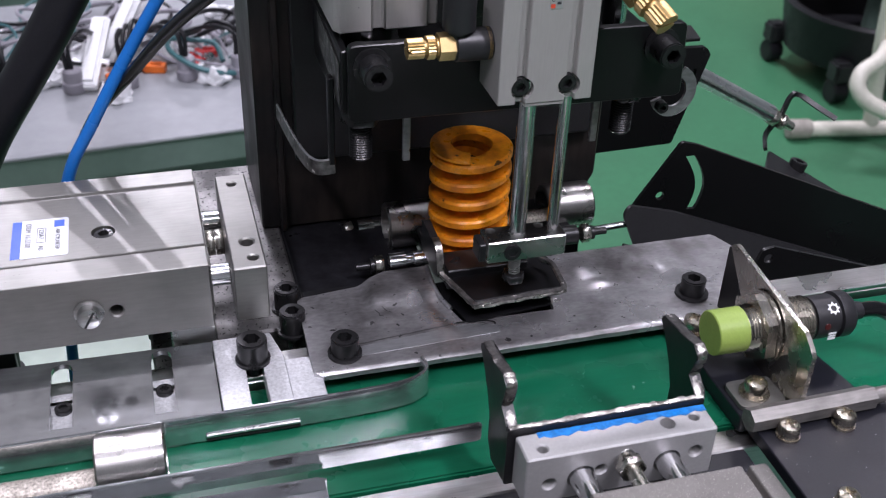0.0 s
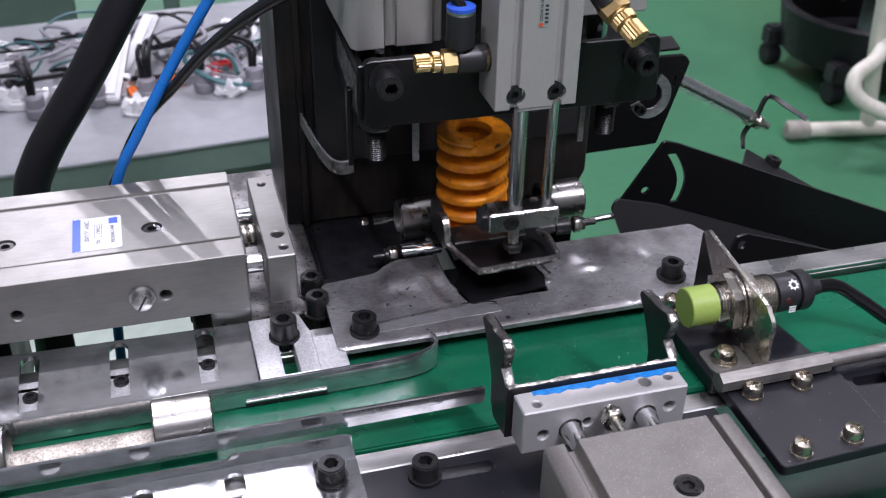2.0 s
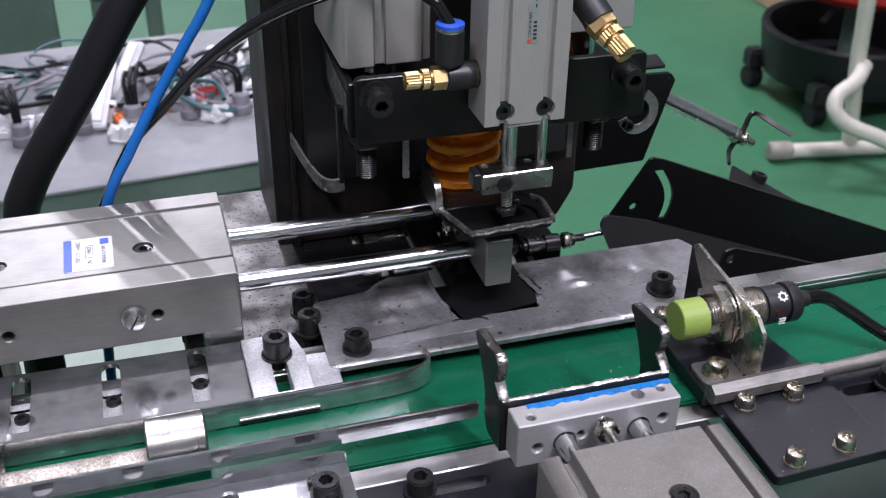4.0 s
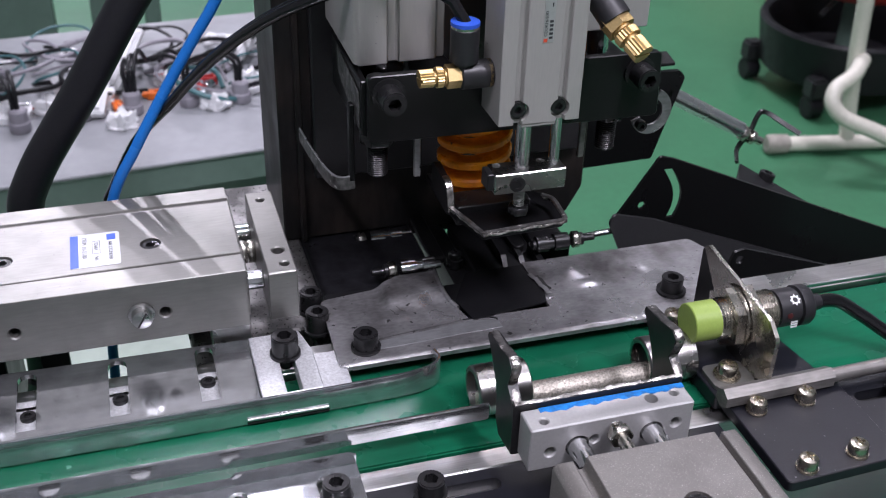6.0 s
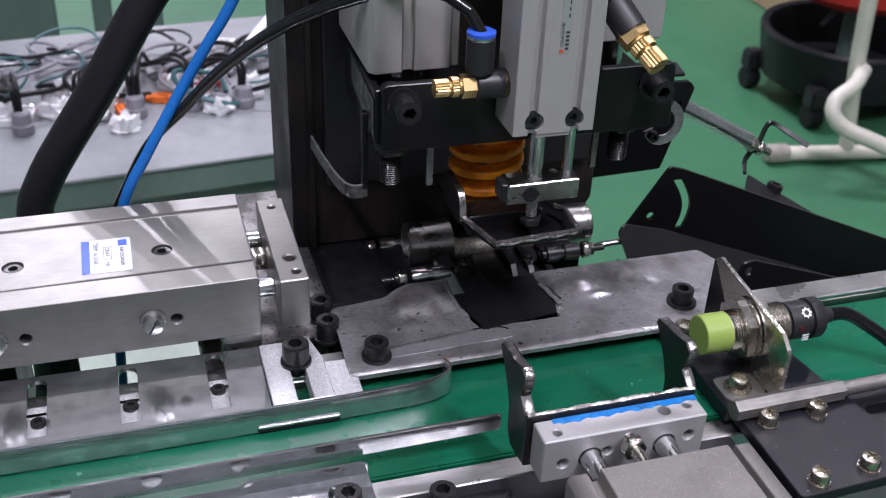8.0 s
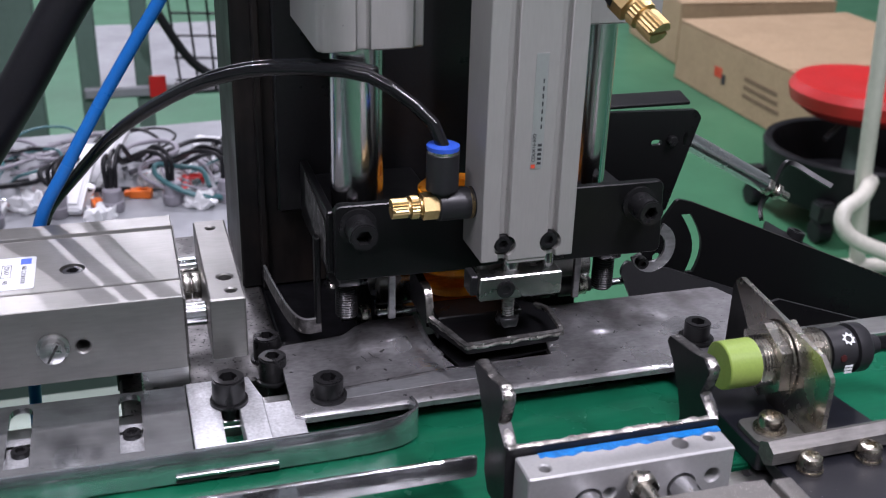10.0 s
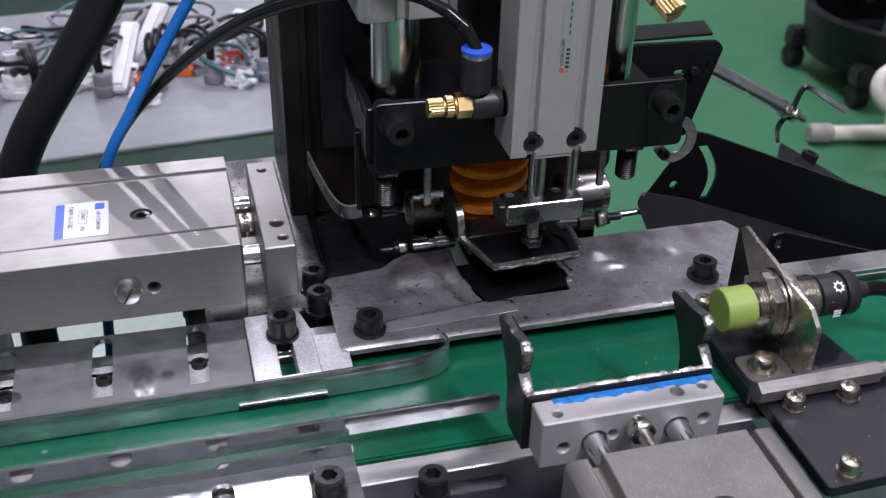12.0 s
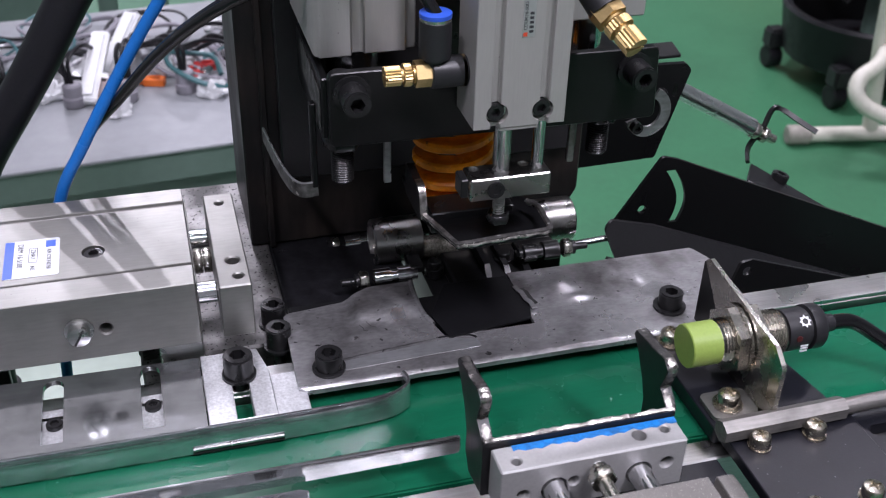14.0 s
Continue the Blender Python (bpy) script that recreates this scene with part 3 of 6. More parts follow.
    for pts in (((0.0742, 0.3340), (0.0755, 0.3318), (0.0752, 0.3300), (0.0766, 0.3286)), ((0.0772, 0.3350), (0.0786, 0.3326), (0.0806, 0.3312))):
        part("crack", sweep([Vector((x, y, height(x, y) + 0.00002)) for x, y in pts], [(-0.00011, -0.0001), (0.00011, -0.0001), (0.00011, 0.00006), (-0.00011, 0.00006)]), BLACK_OXIDE, p)
    part("slit", sweep(crack, [(-0.0004, -0.0002), (0.0004, -0.0002), (0.0004, 0.0001), (-0.0004, 0.0001)]), BLACK_OXIDE, p)
    # Black sheet over the opening, put there for the hole's shade.
    flap = rounded([(0.1075, 0.3172), (0.1435, 0.3218), (0.1462, 0.3330), (0.1425, 0.3530), (0.1150, 0.3530), (0.1040, 0.3330)], [0.0012, 0.002, 0.002, 0.001, 0.001, 0.001])
    part("flap", plate(flap, 0.0009, at(0, 0, -0.0002)), BLACK_MATT, p, "black sheet over the opening, standing in for its shade")
    rag = random.Random(4)
    sliver = [Vector((0.1438 + 0.0003 * k + rag.uniform(-0.0003, 0.0003), 0.3440 - 0.0017 * k, 0.0014 + rag.uniform(-0.0002, 0.0003))) for k in range(11)]
    part("torn_edge", sweep(sliver, [(-0.0012, -0.0003), (0.0010, -0.0004), (0.0013, 0.0002), (-0.0008, 0.0004)]), STEEL_PLATE, p, "torn bright edge of the opening")
    # Dark strip beside the torn edge, shade of the gap put into colour.
    part("tear", sweep([q + Vector((0.0022, 0, -0.0006)) for q in sliver[1:9]], [(-0.0009, -0.0002), (0.0009, -0.0002), (0.0009, 0.0002), (-0.0009, 0.0002)]), DARK, p)
    socket_screw(p, (0.0575, 0.3102, 0.0), (0, 0, 1), 0.0052, 0.0068, 0.0064)
    socket_screw(p, (0.2025, 0.3160, 0.0), (0, 0, 1), 0.0050, 0.0068, 0.0068)
    part("support", box(0.1010, 0.2300, 0.3262, 0.3568, -0.040, -0.0068, 0.0008), BLACK_STEEL, p)
    part("support", box(0.0485, 0.1000, 0.3262, 0.3568, -0.040, -0.0024, 0.0008), BLACK_STEEL, p)
    for y in (0.352, 0.3365):
        socket_screw(p, (0.0420, y, -0.0065), (0, 0, 1), 0.0050, 0.0090, 0.0062, shank=0.01)
    return p


build_press_plate()


# ---- press column, station and base ----
def build_column():
    c = thing("press_column", "tall dark oiled steel press column with a stepped left edge", "machine column")
    # Bed is black for its oil and for the shade by the column.
    part("bed_block", box(0.0482, 0.1045, 0.3572, 0.4740, -0.030, -0.0066, 0.001), OIL_SHADE_STEEL, c, "black oily steel bed with column shade in its colour")
    part("base_plate", box(-0.012, 0.0480, 0.3390, 0.4740, -0.030, -0.0065, 0.001), STEEL_SPOTTED, c, "oil-spotted grey steel base plate")
    part("body", bevelled(plate(rounded([(0.0405, -0.0060), (0.1050, -0.0060), (0.1050, -0.012), (0.1900, -0.012), (0.1985, 0.004), (0.1985, 0.62), (0.0405, 0.62)], [0.0, 0, 0, 0.006, 0.006, 0, 0]), 0.060, at(0, 0.472, 0) @ XZ), 0.0008), BLACK_COLUMN, c)
    part("edge_strip", box(0.0485, 0.0515, 0.4085, 0.4118, -0.0060, 0.62, 0.0006), BLACK_COLUMN, c)
    part("cover_plate", box(0.0560, 0.1930, 0.4060, 0.4110, 0.030, 0.62, 0.0008), BLACK_STEEL, c)
    return c


def build_station():
    s = thing("press_station", "black steel press station with posts and chrome stop screws", "fixture")
    part("anvil", box(0.1220, 0.1560, 0.3575, 0.4050, -0.045, -0.0040, 0.001), BLACK_STEEL, s)
    part("filler", box(0.1047, 0.1116, 0.3720, 0.4700, -0.0055, -0.0015, 0.0008), BLACK_STEEL, s)
    part("filler", box(0.1118, 0.1218, 0.3574, 0.4700, -0.060, -0.0080, 0.0008), BLACK_STEEL, s)
    part("filler", box(0.1562, 0.1745, 0.3680, 0.4050, -0.045, -0.0015, 0.0008), BLACK_STEEL, s)
    part("cheek", plate(rounded([(0.3500, -0.012), (0.3700, -0.010), (0.3720, 0.0005), (0.3520, -0.001)], 0.0008), 0.0030, at(0.1530, 0, 0) @ YZ), BLACK_STEEL, s)
    part("rib", plate(rounded([(0.3580, -0.006), (0.3990, -0.006), (0.3990, 0.0015), (0.3640, 0.0005)], 0.0008), 0.0025, at(0.1365, 0, 0) @ YZ), BLACK_STEEL, s)
    part("rib", plate(rounded([(0.3580, -0.006), (0.3990, -0.006), (0.3990, 0.0005), (0.3640, -0.0015)], 0.0008), 0.0025, at(0.1455, 0, 0) @ YZ), BLACK_STEEL, s)
    for x in (0.1160, 0.1480):
        part("post", lathe((x, 0.3720, -0.030), (0, 0, 1), [(0, 0.0034), (0.023, 0.0034), (0.023, 0.0042), (0.027, 0.0042), (0.0272, 0.003), (0.0300, 0.003), (0.0305, 0.0026)], 20), BLACK_OXIDE, s)
    def spindle(x0, y, z, d, long, metal, label):
        ax = (d, 0, 0)
        part("stop_screw", lathe((x0, y, z), ax, [(0, 0.0016), (0.006, 0.0016), (0.006, 0.0032), (0.0075, 0.0032)], 16), BLACK_OXIDE, s, "black adjusting screw")
        nut = part("nut", placed(plate(hex_loop(0.0042), 0.0038, None, (), 0.0003), axis_matrix((x0 + d * 0.0078, y, z), ax)), NICKEL, s, "plated lock nut")
        part("collar", lathe((x0 + d * 0.0135, y, z), ax, [(0, 0.0024), (0.0004, 0.0042), (0.0075, 0.0042), (0.0078, 0.0030), (0.0105, 0.0030), (0.0108, 0.0040), (0.0165, 0.0040), (0.0170, 0.0026), (long, 0.0024)], 22), metal, s, label)
    spindle(0.0685, 0.4072, -0.0085, 1, 0.022, CHROME, "bright turned stop pin")
    spindle(0.0725, 0.3625, 0.0016, 1, 0.0195, CHROME, "bright turned stop pin")
    spindle(0.1835, 0.3625, 0.0045, -1, 0.0185, BLACK_OXIDE, "black turned stop pin")
    return s


build_column()
build_station()


# ---- ejector cylinder ----
def build_ejector():
    e = thing("ejector_cylinder", "satin aluminium twin-rod air cylinder with a white type label", "air cylinder")
    prof = [(0.3250, 0.0098), (0.3960, 0.0098), (0.3960, 0.0372), (0.3855, 0.0372), (0.3850, 0.0358), (0.3838, 0.0358), (0.3836, 0.0366), (0.3400, 0.0366), (0.3395, 0.0350), (0.3382, 0.0350), (0.3378, 0.0372), (0.3250, 0.0372)]
    screws = (-0.0235, -0.0820, -0.15)
    holes = [lathe((x, 0.3560, 0.0330), (0, 0, 1), [(0, 0.0043), (0.005, 0.0043)], 28) for x in screws]
    holes += [bore((x, 0.3250, 0.0225), (0, -1, 0), 0.0023, 0.008, 1.3) for x in (-0.0212, -0.0785)]
    part("body", bored(bevelled(plate(prof, 0.33, at(-0.318, 0, 0) @ YZ), 0.00025), holes), ALU, e, "satin aluminium body with two grooves")
    part("front_cover", box(0.0121, 0.0129, 0.3285, 0.3925, 0.0125, 0.0345, 0.0003), ALU, e)
    lab = part("type_label", plate(rounded([(-0.0555, 0.3435), (-0.0357, 0.3435), (-0.0357, 0.3695), (-0.0555, 0.3695)], 0.0015), 0.00012, at(0, 0, 0.0366)), PAPER, e, "white printed type label with a blue border")
    part("border", box(-0.0555, -0.0522, 0.3438, 0.3692, 0.03671, 0.03680, 0), INK_BLUE, lab)
    part("emblem", box(-0.0408, -0.0372, 0.3632, 0.3678, 0.03671, 0.03680, 0), INK_BLUE, lab)
    down = Matrix(((0, 1, 0, 0), (-1, 0, 0, 0), (0, 0, 1, 0), (0, 0, 0, 1)))
    lettering("AIR CYLINDER", 0.0022, at(-0.0402, 0.3618, 0.03676) @ down, INK, lab)
    lettering("DRM 16-S100", 0.0029, at(-0.0508, 0.3670, 0.03676) @ down, INK, lab)
    lettering("224A7", 0.0024, at(-0.0460, 0.3622, 0.03676) @ down, INK, lab)
    lettering("N5", 0.0024, at(-0.0460, 0.3510, 0.03676) @ down, INK, lab)
    frame_l = [(-0.0468, 0.3532), (-0.0436, 0.3532), (-0.0436, 0.3632), (-0.0468, 0.3632)]
    inner = [(-0.0466, 0.3534), (-0.0438, 0.3534), (-0.0438, 0.3630), (-0.0466, 0.3630)]
    part("box_line", plate(frame_l, 0.00006, at(0, 0, 0.03672), [inner]), INK, lab)
    for x in screws:
        socket_screw(e, (x, 0.3560, 0.0330), (0, 0, 1), 0.0037, 0.0030)
    for x, y, s in ((-0.0305, 0.3250, 1), (-0.0900, 0.325, 1)):
        k = part("port_plug", lathe((x, y, 0.0235), (0, -1, 0), [(0, 0.0046), (0.0004, 0.0052), (0.0012, 0.0052), (0.0012, 0.0040), (0.0048, 0.0040), (0.0052, 0.0034)], 24), ALU_BRUSHED, e, "slotted plug screw")
        # Flat dark bar on the plug draws the slot's shade.
        part("slot", placed(box(-0.0036, 0.0036, -0.0004, 0.0004, 0, 0.0003, 0), at(x, y - 0.0050, 0.0235) @ pose(0, 0, 0, 90, 0, 0) @ pose(0, 0, 0, 0, 0, 60)), DARK, k)
    part("bracket", box(-0.0040, 0.0125, 0.3300, 0.3400, -0.0060, 0.0098, 0.0004), ALU_BRUSHED, e)
    part("post", box(-0.0128, -0.0068, 0.3500, 0.3900, -0.0120, 0.0098, 0.0006), BLACK_ANODISED, e)
    part("foot", box(-0.30, -0.0870, 0.3420, 0.3900, -0.0500, 0.0098, 0.0006), BLACK_ANODISED, e)
    part("strap", box(-0.0760, -0.0640, 0.3600, 0.3640, -0.0500, 0.0098, 0.0004), BLACK_ANODISED, e)
    return e


def build_ejector_slide():
    s = thing("ejector_slide", "bright aluminium push block on two chromed rods", "push block")
    holes = [bore((x, y, 0.0362), (0, 0, 1), r, 0.009, 1.35) for x, y, r in ((0.0262, 0.3820, 0.0017), (0.0270, 0.3385, 0.0024), (0.0280, 0.3278, 0.0018))]
    part("block", bored(box(0.0202, 0.0322, 0.3215, 0.3895, 0.0132, 0.0362, 0.0005), holes), ALU, s, "machined aluminium push block")
    for y in (0.3395, 0.3780):
        part("rod", rod((-0.16, y, 0.0225), (0.0202, y, 0.0225), 0.0042), CHROME, s, "chromed guide rod")
    part("stop_bolt", rod((0.0128, 0.3620, 0.0225), (0.0202, 0.3620, 0.0225), 0.0025), NICKEL, s)
    part("stop_nut", placed(plate(hex_loop(0.0052), 0.0032, None, (), 0.0003), axis_matrix((0.0133, 0.3620, 0.0225), (1, 0, 0))), NICKEL, s)
    part("stop_nut", placed(plate(hex_loop(0.0052), 0.0032, None, (), 0.0003), axis_matrix((0.0168, 0.3620, 0.0225), (1, 0, 0))), NICKEL, s)
    return s


build_ejector()
EJECTOR_SLIDE = build_ejector_slide()


# ---- loader: cylinder and cradle ----
def build_loader():
    b = thing("loader_cylinder", "grainy grey cast aluminium slide cylinder", "air cylinder")
    prof = [(0.0995, -0.0210), (0.1720, -0.0210), (0.1720, 0.0150), (0.1705, 0.0166), (0.1650, 0.0166), (0.1644, 0.0120), (0.1628, 0.0120), (0.1621, 0.0174), (0.1120, 0.0174), (0.1112, 0.0120), (0.1080, 0.0120), (0.1072, 0.0166), (0.1010, 0.0166), (0.0995, 0.0150)]
    part("body", bored(bevelled(plate(prof, 0.16, at(0, 0.2085, 0) @ XZ), 0.0004), [lathe((0.1400, 0.1780, 0.0145), (0, 0, 1), [(0, 0.0052), (0.0040, 0.0052)], 28)]), ALU_CAST, b)
    bod = b.children[0]
    # Thin dark sheet on the flat face, coloured as the shade of a recess.
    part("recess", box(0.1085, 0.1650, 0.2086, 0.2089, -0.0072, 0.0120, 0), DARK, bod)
    part("stop_bolt", rod((0.1330, 0.2088, 0.0090), (0.1330, 0.2285, 0.0090), 0.0026), NICKEL, b)
    part("stop_nut", placed(plate(hex_loop(0.0050), 0.0040, None, (), 0.0005), axis_matrix((0.1330, 0.2215, 0.0090), (0, 1, 0))), NICKEL, b)
    socket_screw(b, (0.1400, 0.1780, 0.0150), (0, 0, 1), 0.0042, 0.0024)
    return b


def ragged(path, w, h, seed):
    """A flame-cut edge: a flat bead whose width and height wander."""
    rnd = random.Random(seed)
    bm = bmesh.new()
    rings = []
    for k, p in enumerate(path):
        tangent = (path[min(k + 1, len(path) - 1)] - path[max(k - 1, 0)]).normalized()
        side = tangent.cross(Vector((0, -0.6, 0.8)) if abs(tangent.x) > 0.5 else Vector((1, 0, 0))).normalized()
        up = side.cross(tangent)
        if abs(tangent.x) <= 0.5:
            side, up = Vector((1, 0, 0)), side
        a, b = w * rnd.uniform(0.75, 1.12), h * rnd.uniform(0.5, 1.6)
        off = side * rnd.uniform(-0.0003, 0.0003)
        rings.append([bm.verts.new(p + off + side * u * a + up * v * b) for u, v in ((-1, -0.5), (1, -0.5), (0.9, 0.4), (0.2, 0.9), (-0.5, 0.7), (-1, 0.2))])
    for a, b in zip(rings, rings[1:]):
        for k in range(6):
            bm.faces.new((a[k], a[(k + 1) % 6], b[(k + 1) % 6], b[k]))
    bm.faces.new(rings[0][::-1])
    bm.faces.new(rings[-1])
    return bm


def build_cradle():
    c = thing("loader_cradle", "aluminium cradle block with black flame-cut fork and blue marker stripe", "cradle")
    holes = [bore((x, y, 0.0125), (0, 0, 1), r, 0.007, 1.35) for x, y, r in ((0.1068, 0.2345, 0.0017), (0.1515, 0.2365, 0.0026), (0.1612, 0.2370, 0.0017))]
    holes += [bore((x, 0.2302, z), (0, -1, 0), r, 0.007, 1.25) for x, z, r in ((0.1085, 0.0005, 0.0022), (0.1600, 0.0035, 0.0023), (0.1262, 0.0030, 0.0020))]
    holes += [bore((x, 0.2302, 0.0012), (0, -1, 0), 0.0047, 0.003, 1.05) for x in (0.1195, 0.1500)]
    part("block", bored(box(0.1002, 0.1668, 0.2302, 0.2420, -0.0075, 0.0125, 0.0005), holes), ALU_LIGHT, c, "satin aluminium cradle block")
    blk = c.children[0]
    stripe = [(0.1072 + 0.0596 * k / 30, 0.2388 + 0.0005 * math.sin(k * 2.1) + 0.0004 * math.sin(k * 0.9 + 1)) for k in range(31)] + [(0.1668, 0.2418), (0.1072, 0.2418)]
    part("marker_stripe", plate(stripe, 0.00012, at(0, 0, 0.0125)), MARKER_BLUE, blk, "uneven blue marker stripe")
    part("stop_disc", lathe((0.1345, 0.2302, 0.0070), (0, -1, 0), [(0, 0.0030), (0.0002, 0.0029)], 24), ALU_BRUSHED, blk, "rubbed round stop spot")
    for x in (0.1195, 0.1500):
        part("rod", rod((x, 0.105, 0.0012), (x, 0.2330, 0.0012), 0.0042), CHROME, c, "chromed guide rod")
    back = rounded([(0.0975, -0.0090), (0.1675, -0.0090), (0.1675, 0.0146), (0.0975, 0.0146)], 0.001)
    fork = part("fork_back", plate(back, 0.0022, at(0, 0.2445, 0) @ XZ), BLACK_STEEL, c, "black steel fork plate")
    ridge = [Vector((0.0985 + 0.0690 * k / 34, 0.2434, 0.0147 + 0.0002 * math.sin(k * 1.3 + 1))) for k in range(35)]
    part("cut_edge", ragged(ridge, 0.0010, 0.0003, 3), STEEL_CUT, fork, "bright ragged flame-cut edge")
    arm = [(0.2440, -0.0085), (0.2560, -0.0100), (0.2600, -0.0040), (0.2600, 0.0060), (0.2630, 0.0130), (0.2690, 0.0215), (0.2735, 0.0258), (0.2722, 0.0282), (0.2655, 0.0290), (0.2580, 0.0300), (0.2505, 0.0318), (0.2468, 0.0296), (0.2482, 0.0240), (0.2500, 0.0195), (0.2462, 0.0170), (0.2440, 0.0150)]
    front = ((0.2722, 0.0282), (0.2655, 0.0291), (0.2580, 0.0301), (0.2505, 0.0318), (0.2468, 0.0296), (0.2482, 0.0240), (0.2500, 0.0195), (0.2462, 0.0170), (0.2434, 0.0150))
    for x, seed in ((0.0975, 5), (0.1645, 9)):
        a = part("fork_arm", bevelled(plate(rounded(arm, 0.0007, 2), 0.0040, at(x, 0, 0) @ YZ), 0.0), BLACK_STEEL, c, "black fork arm with ragged cut edge")
        edge = smooth_path([(x + 0.002, y, z) for y, z in front], 5)
        part("burnt_edge", ragged(edge[:16], 0.0017, 0.0003, seed), STEEL_BURNT, a, "dull burnt upper edge")
        part("cut_edge", ragged(edge[15:], 0.0017, 0.0005, seed + 1), STEEL_CUT, a, "bright flame-cut edge")
    return c


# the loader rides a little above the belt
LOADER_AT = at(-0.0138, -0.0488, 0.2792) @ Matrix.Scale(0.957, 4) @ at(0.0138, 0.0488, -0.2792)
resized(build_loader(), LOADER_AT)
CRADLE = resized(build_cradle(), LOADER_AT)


# ---- roller shafts (workpieces) ----
def build_workpiece():
    w = thing("roller_shaft", "grainy steel shaft with a bright off-centre roller at each end", "workpiece", "roller shafts")
    part("shaft", lathe((-0.046, -0.003, -0.004), (1, 0, 0), [(0, 0.0046), (0.0005, 0.0050), (0.0915, 0.0050), (0.092, 0.0046)], 28), STEEL_RAW, w, "grainy raw steel shaft")
    for x in (-0.0475, 0.0255):
        r = part("roller", lathe((x, 0, 0), (1, 0, 0), [(0.0040, 0.0020), (0.0040, 0.0078), (0, 0.0082), (0, 0.0098), (0.0006, 0.0104), (0.0214, 0.0104), (0.0220, 0.0098), (0.0220, 0.0082), (0.0180, 0.0078), (0.0180, 0.0020)], 44), STEEL, w, "bright ground steel roller")
        # End faces are coloured near-black for their recess shade and dark reflection.
        for fx, fd in ((x + 0.0039, -1), (x + 0.0181, 1)):
            part("end_face", lathe((fx, 0, 0), (fd, 0, 0), [(0, 0.0021), (0, 0.0078), (0.0005, 0.0078), (0.0005, 0.0021)], 32), OIL_SHADE_STEEL, r, "end face with recess shade and dark reflection in its colour")
    return w


SHAFT_DONE = build_workpiece()
SHAFT_NEXT = copy_thing(SHAFT_DONE, Matrix.Identity(4))


# ---- press head ----
def needle_valve(f, p, ax, k=1.0):
    """A brass flow control: hexagon, knurled lock ring and slotted knurled knob on a neck."""
    d = Vector(ax).normalized()
    q = Vector(p)
    part("hex", placed(plate(hex_loop(0.0056 * k), 0.0066 * k, None, (), 0.0), axis_matrix(q, d)), BRASS, f, "brass hexagon")
    part("neck", lathe(q + d * 0.0064 * k, d, [(0, 0.0036 * k), (0.0010 * k, 0.0036 * k), (0.0014 * k, 0.0028 * k), (0.0066 * k, 0.0028 * k)], 20), BRASS, f)
    part("knurled_ring", placed(plate(gear_loop(0.0047 * k, 22, 0.09), 0.0030 * k, None, (), 0.0), axis_matrix(q + d * 0.0082 * k, d)), BRASS, f, "knurled brass lock ring")
    knob = bored(placed(plate(gear_loop(0.0041 * k, 20, 0.10), 0.0064 * k, None, (), 0.0), axis_matrix(q + d * 0.0126 * k, d)), [placed(box(-0.006 * k, 0.006 * k, -0.0005 * k, 0.0005 * k, -0.0010 * k, 0.002, 0), axis_matrix(q + d * 0.0190 * k, d))])
    part("knurled_knob", knob, BRASS, f, "slotted knurled brass adjusting knob")


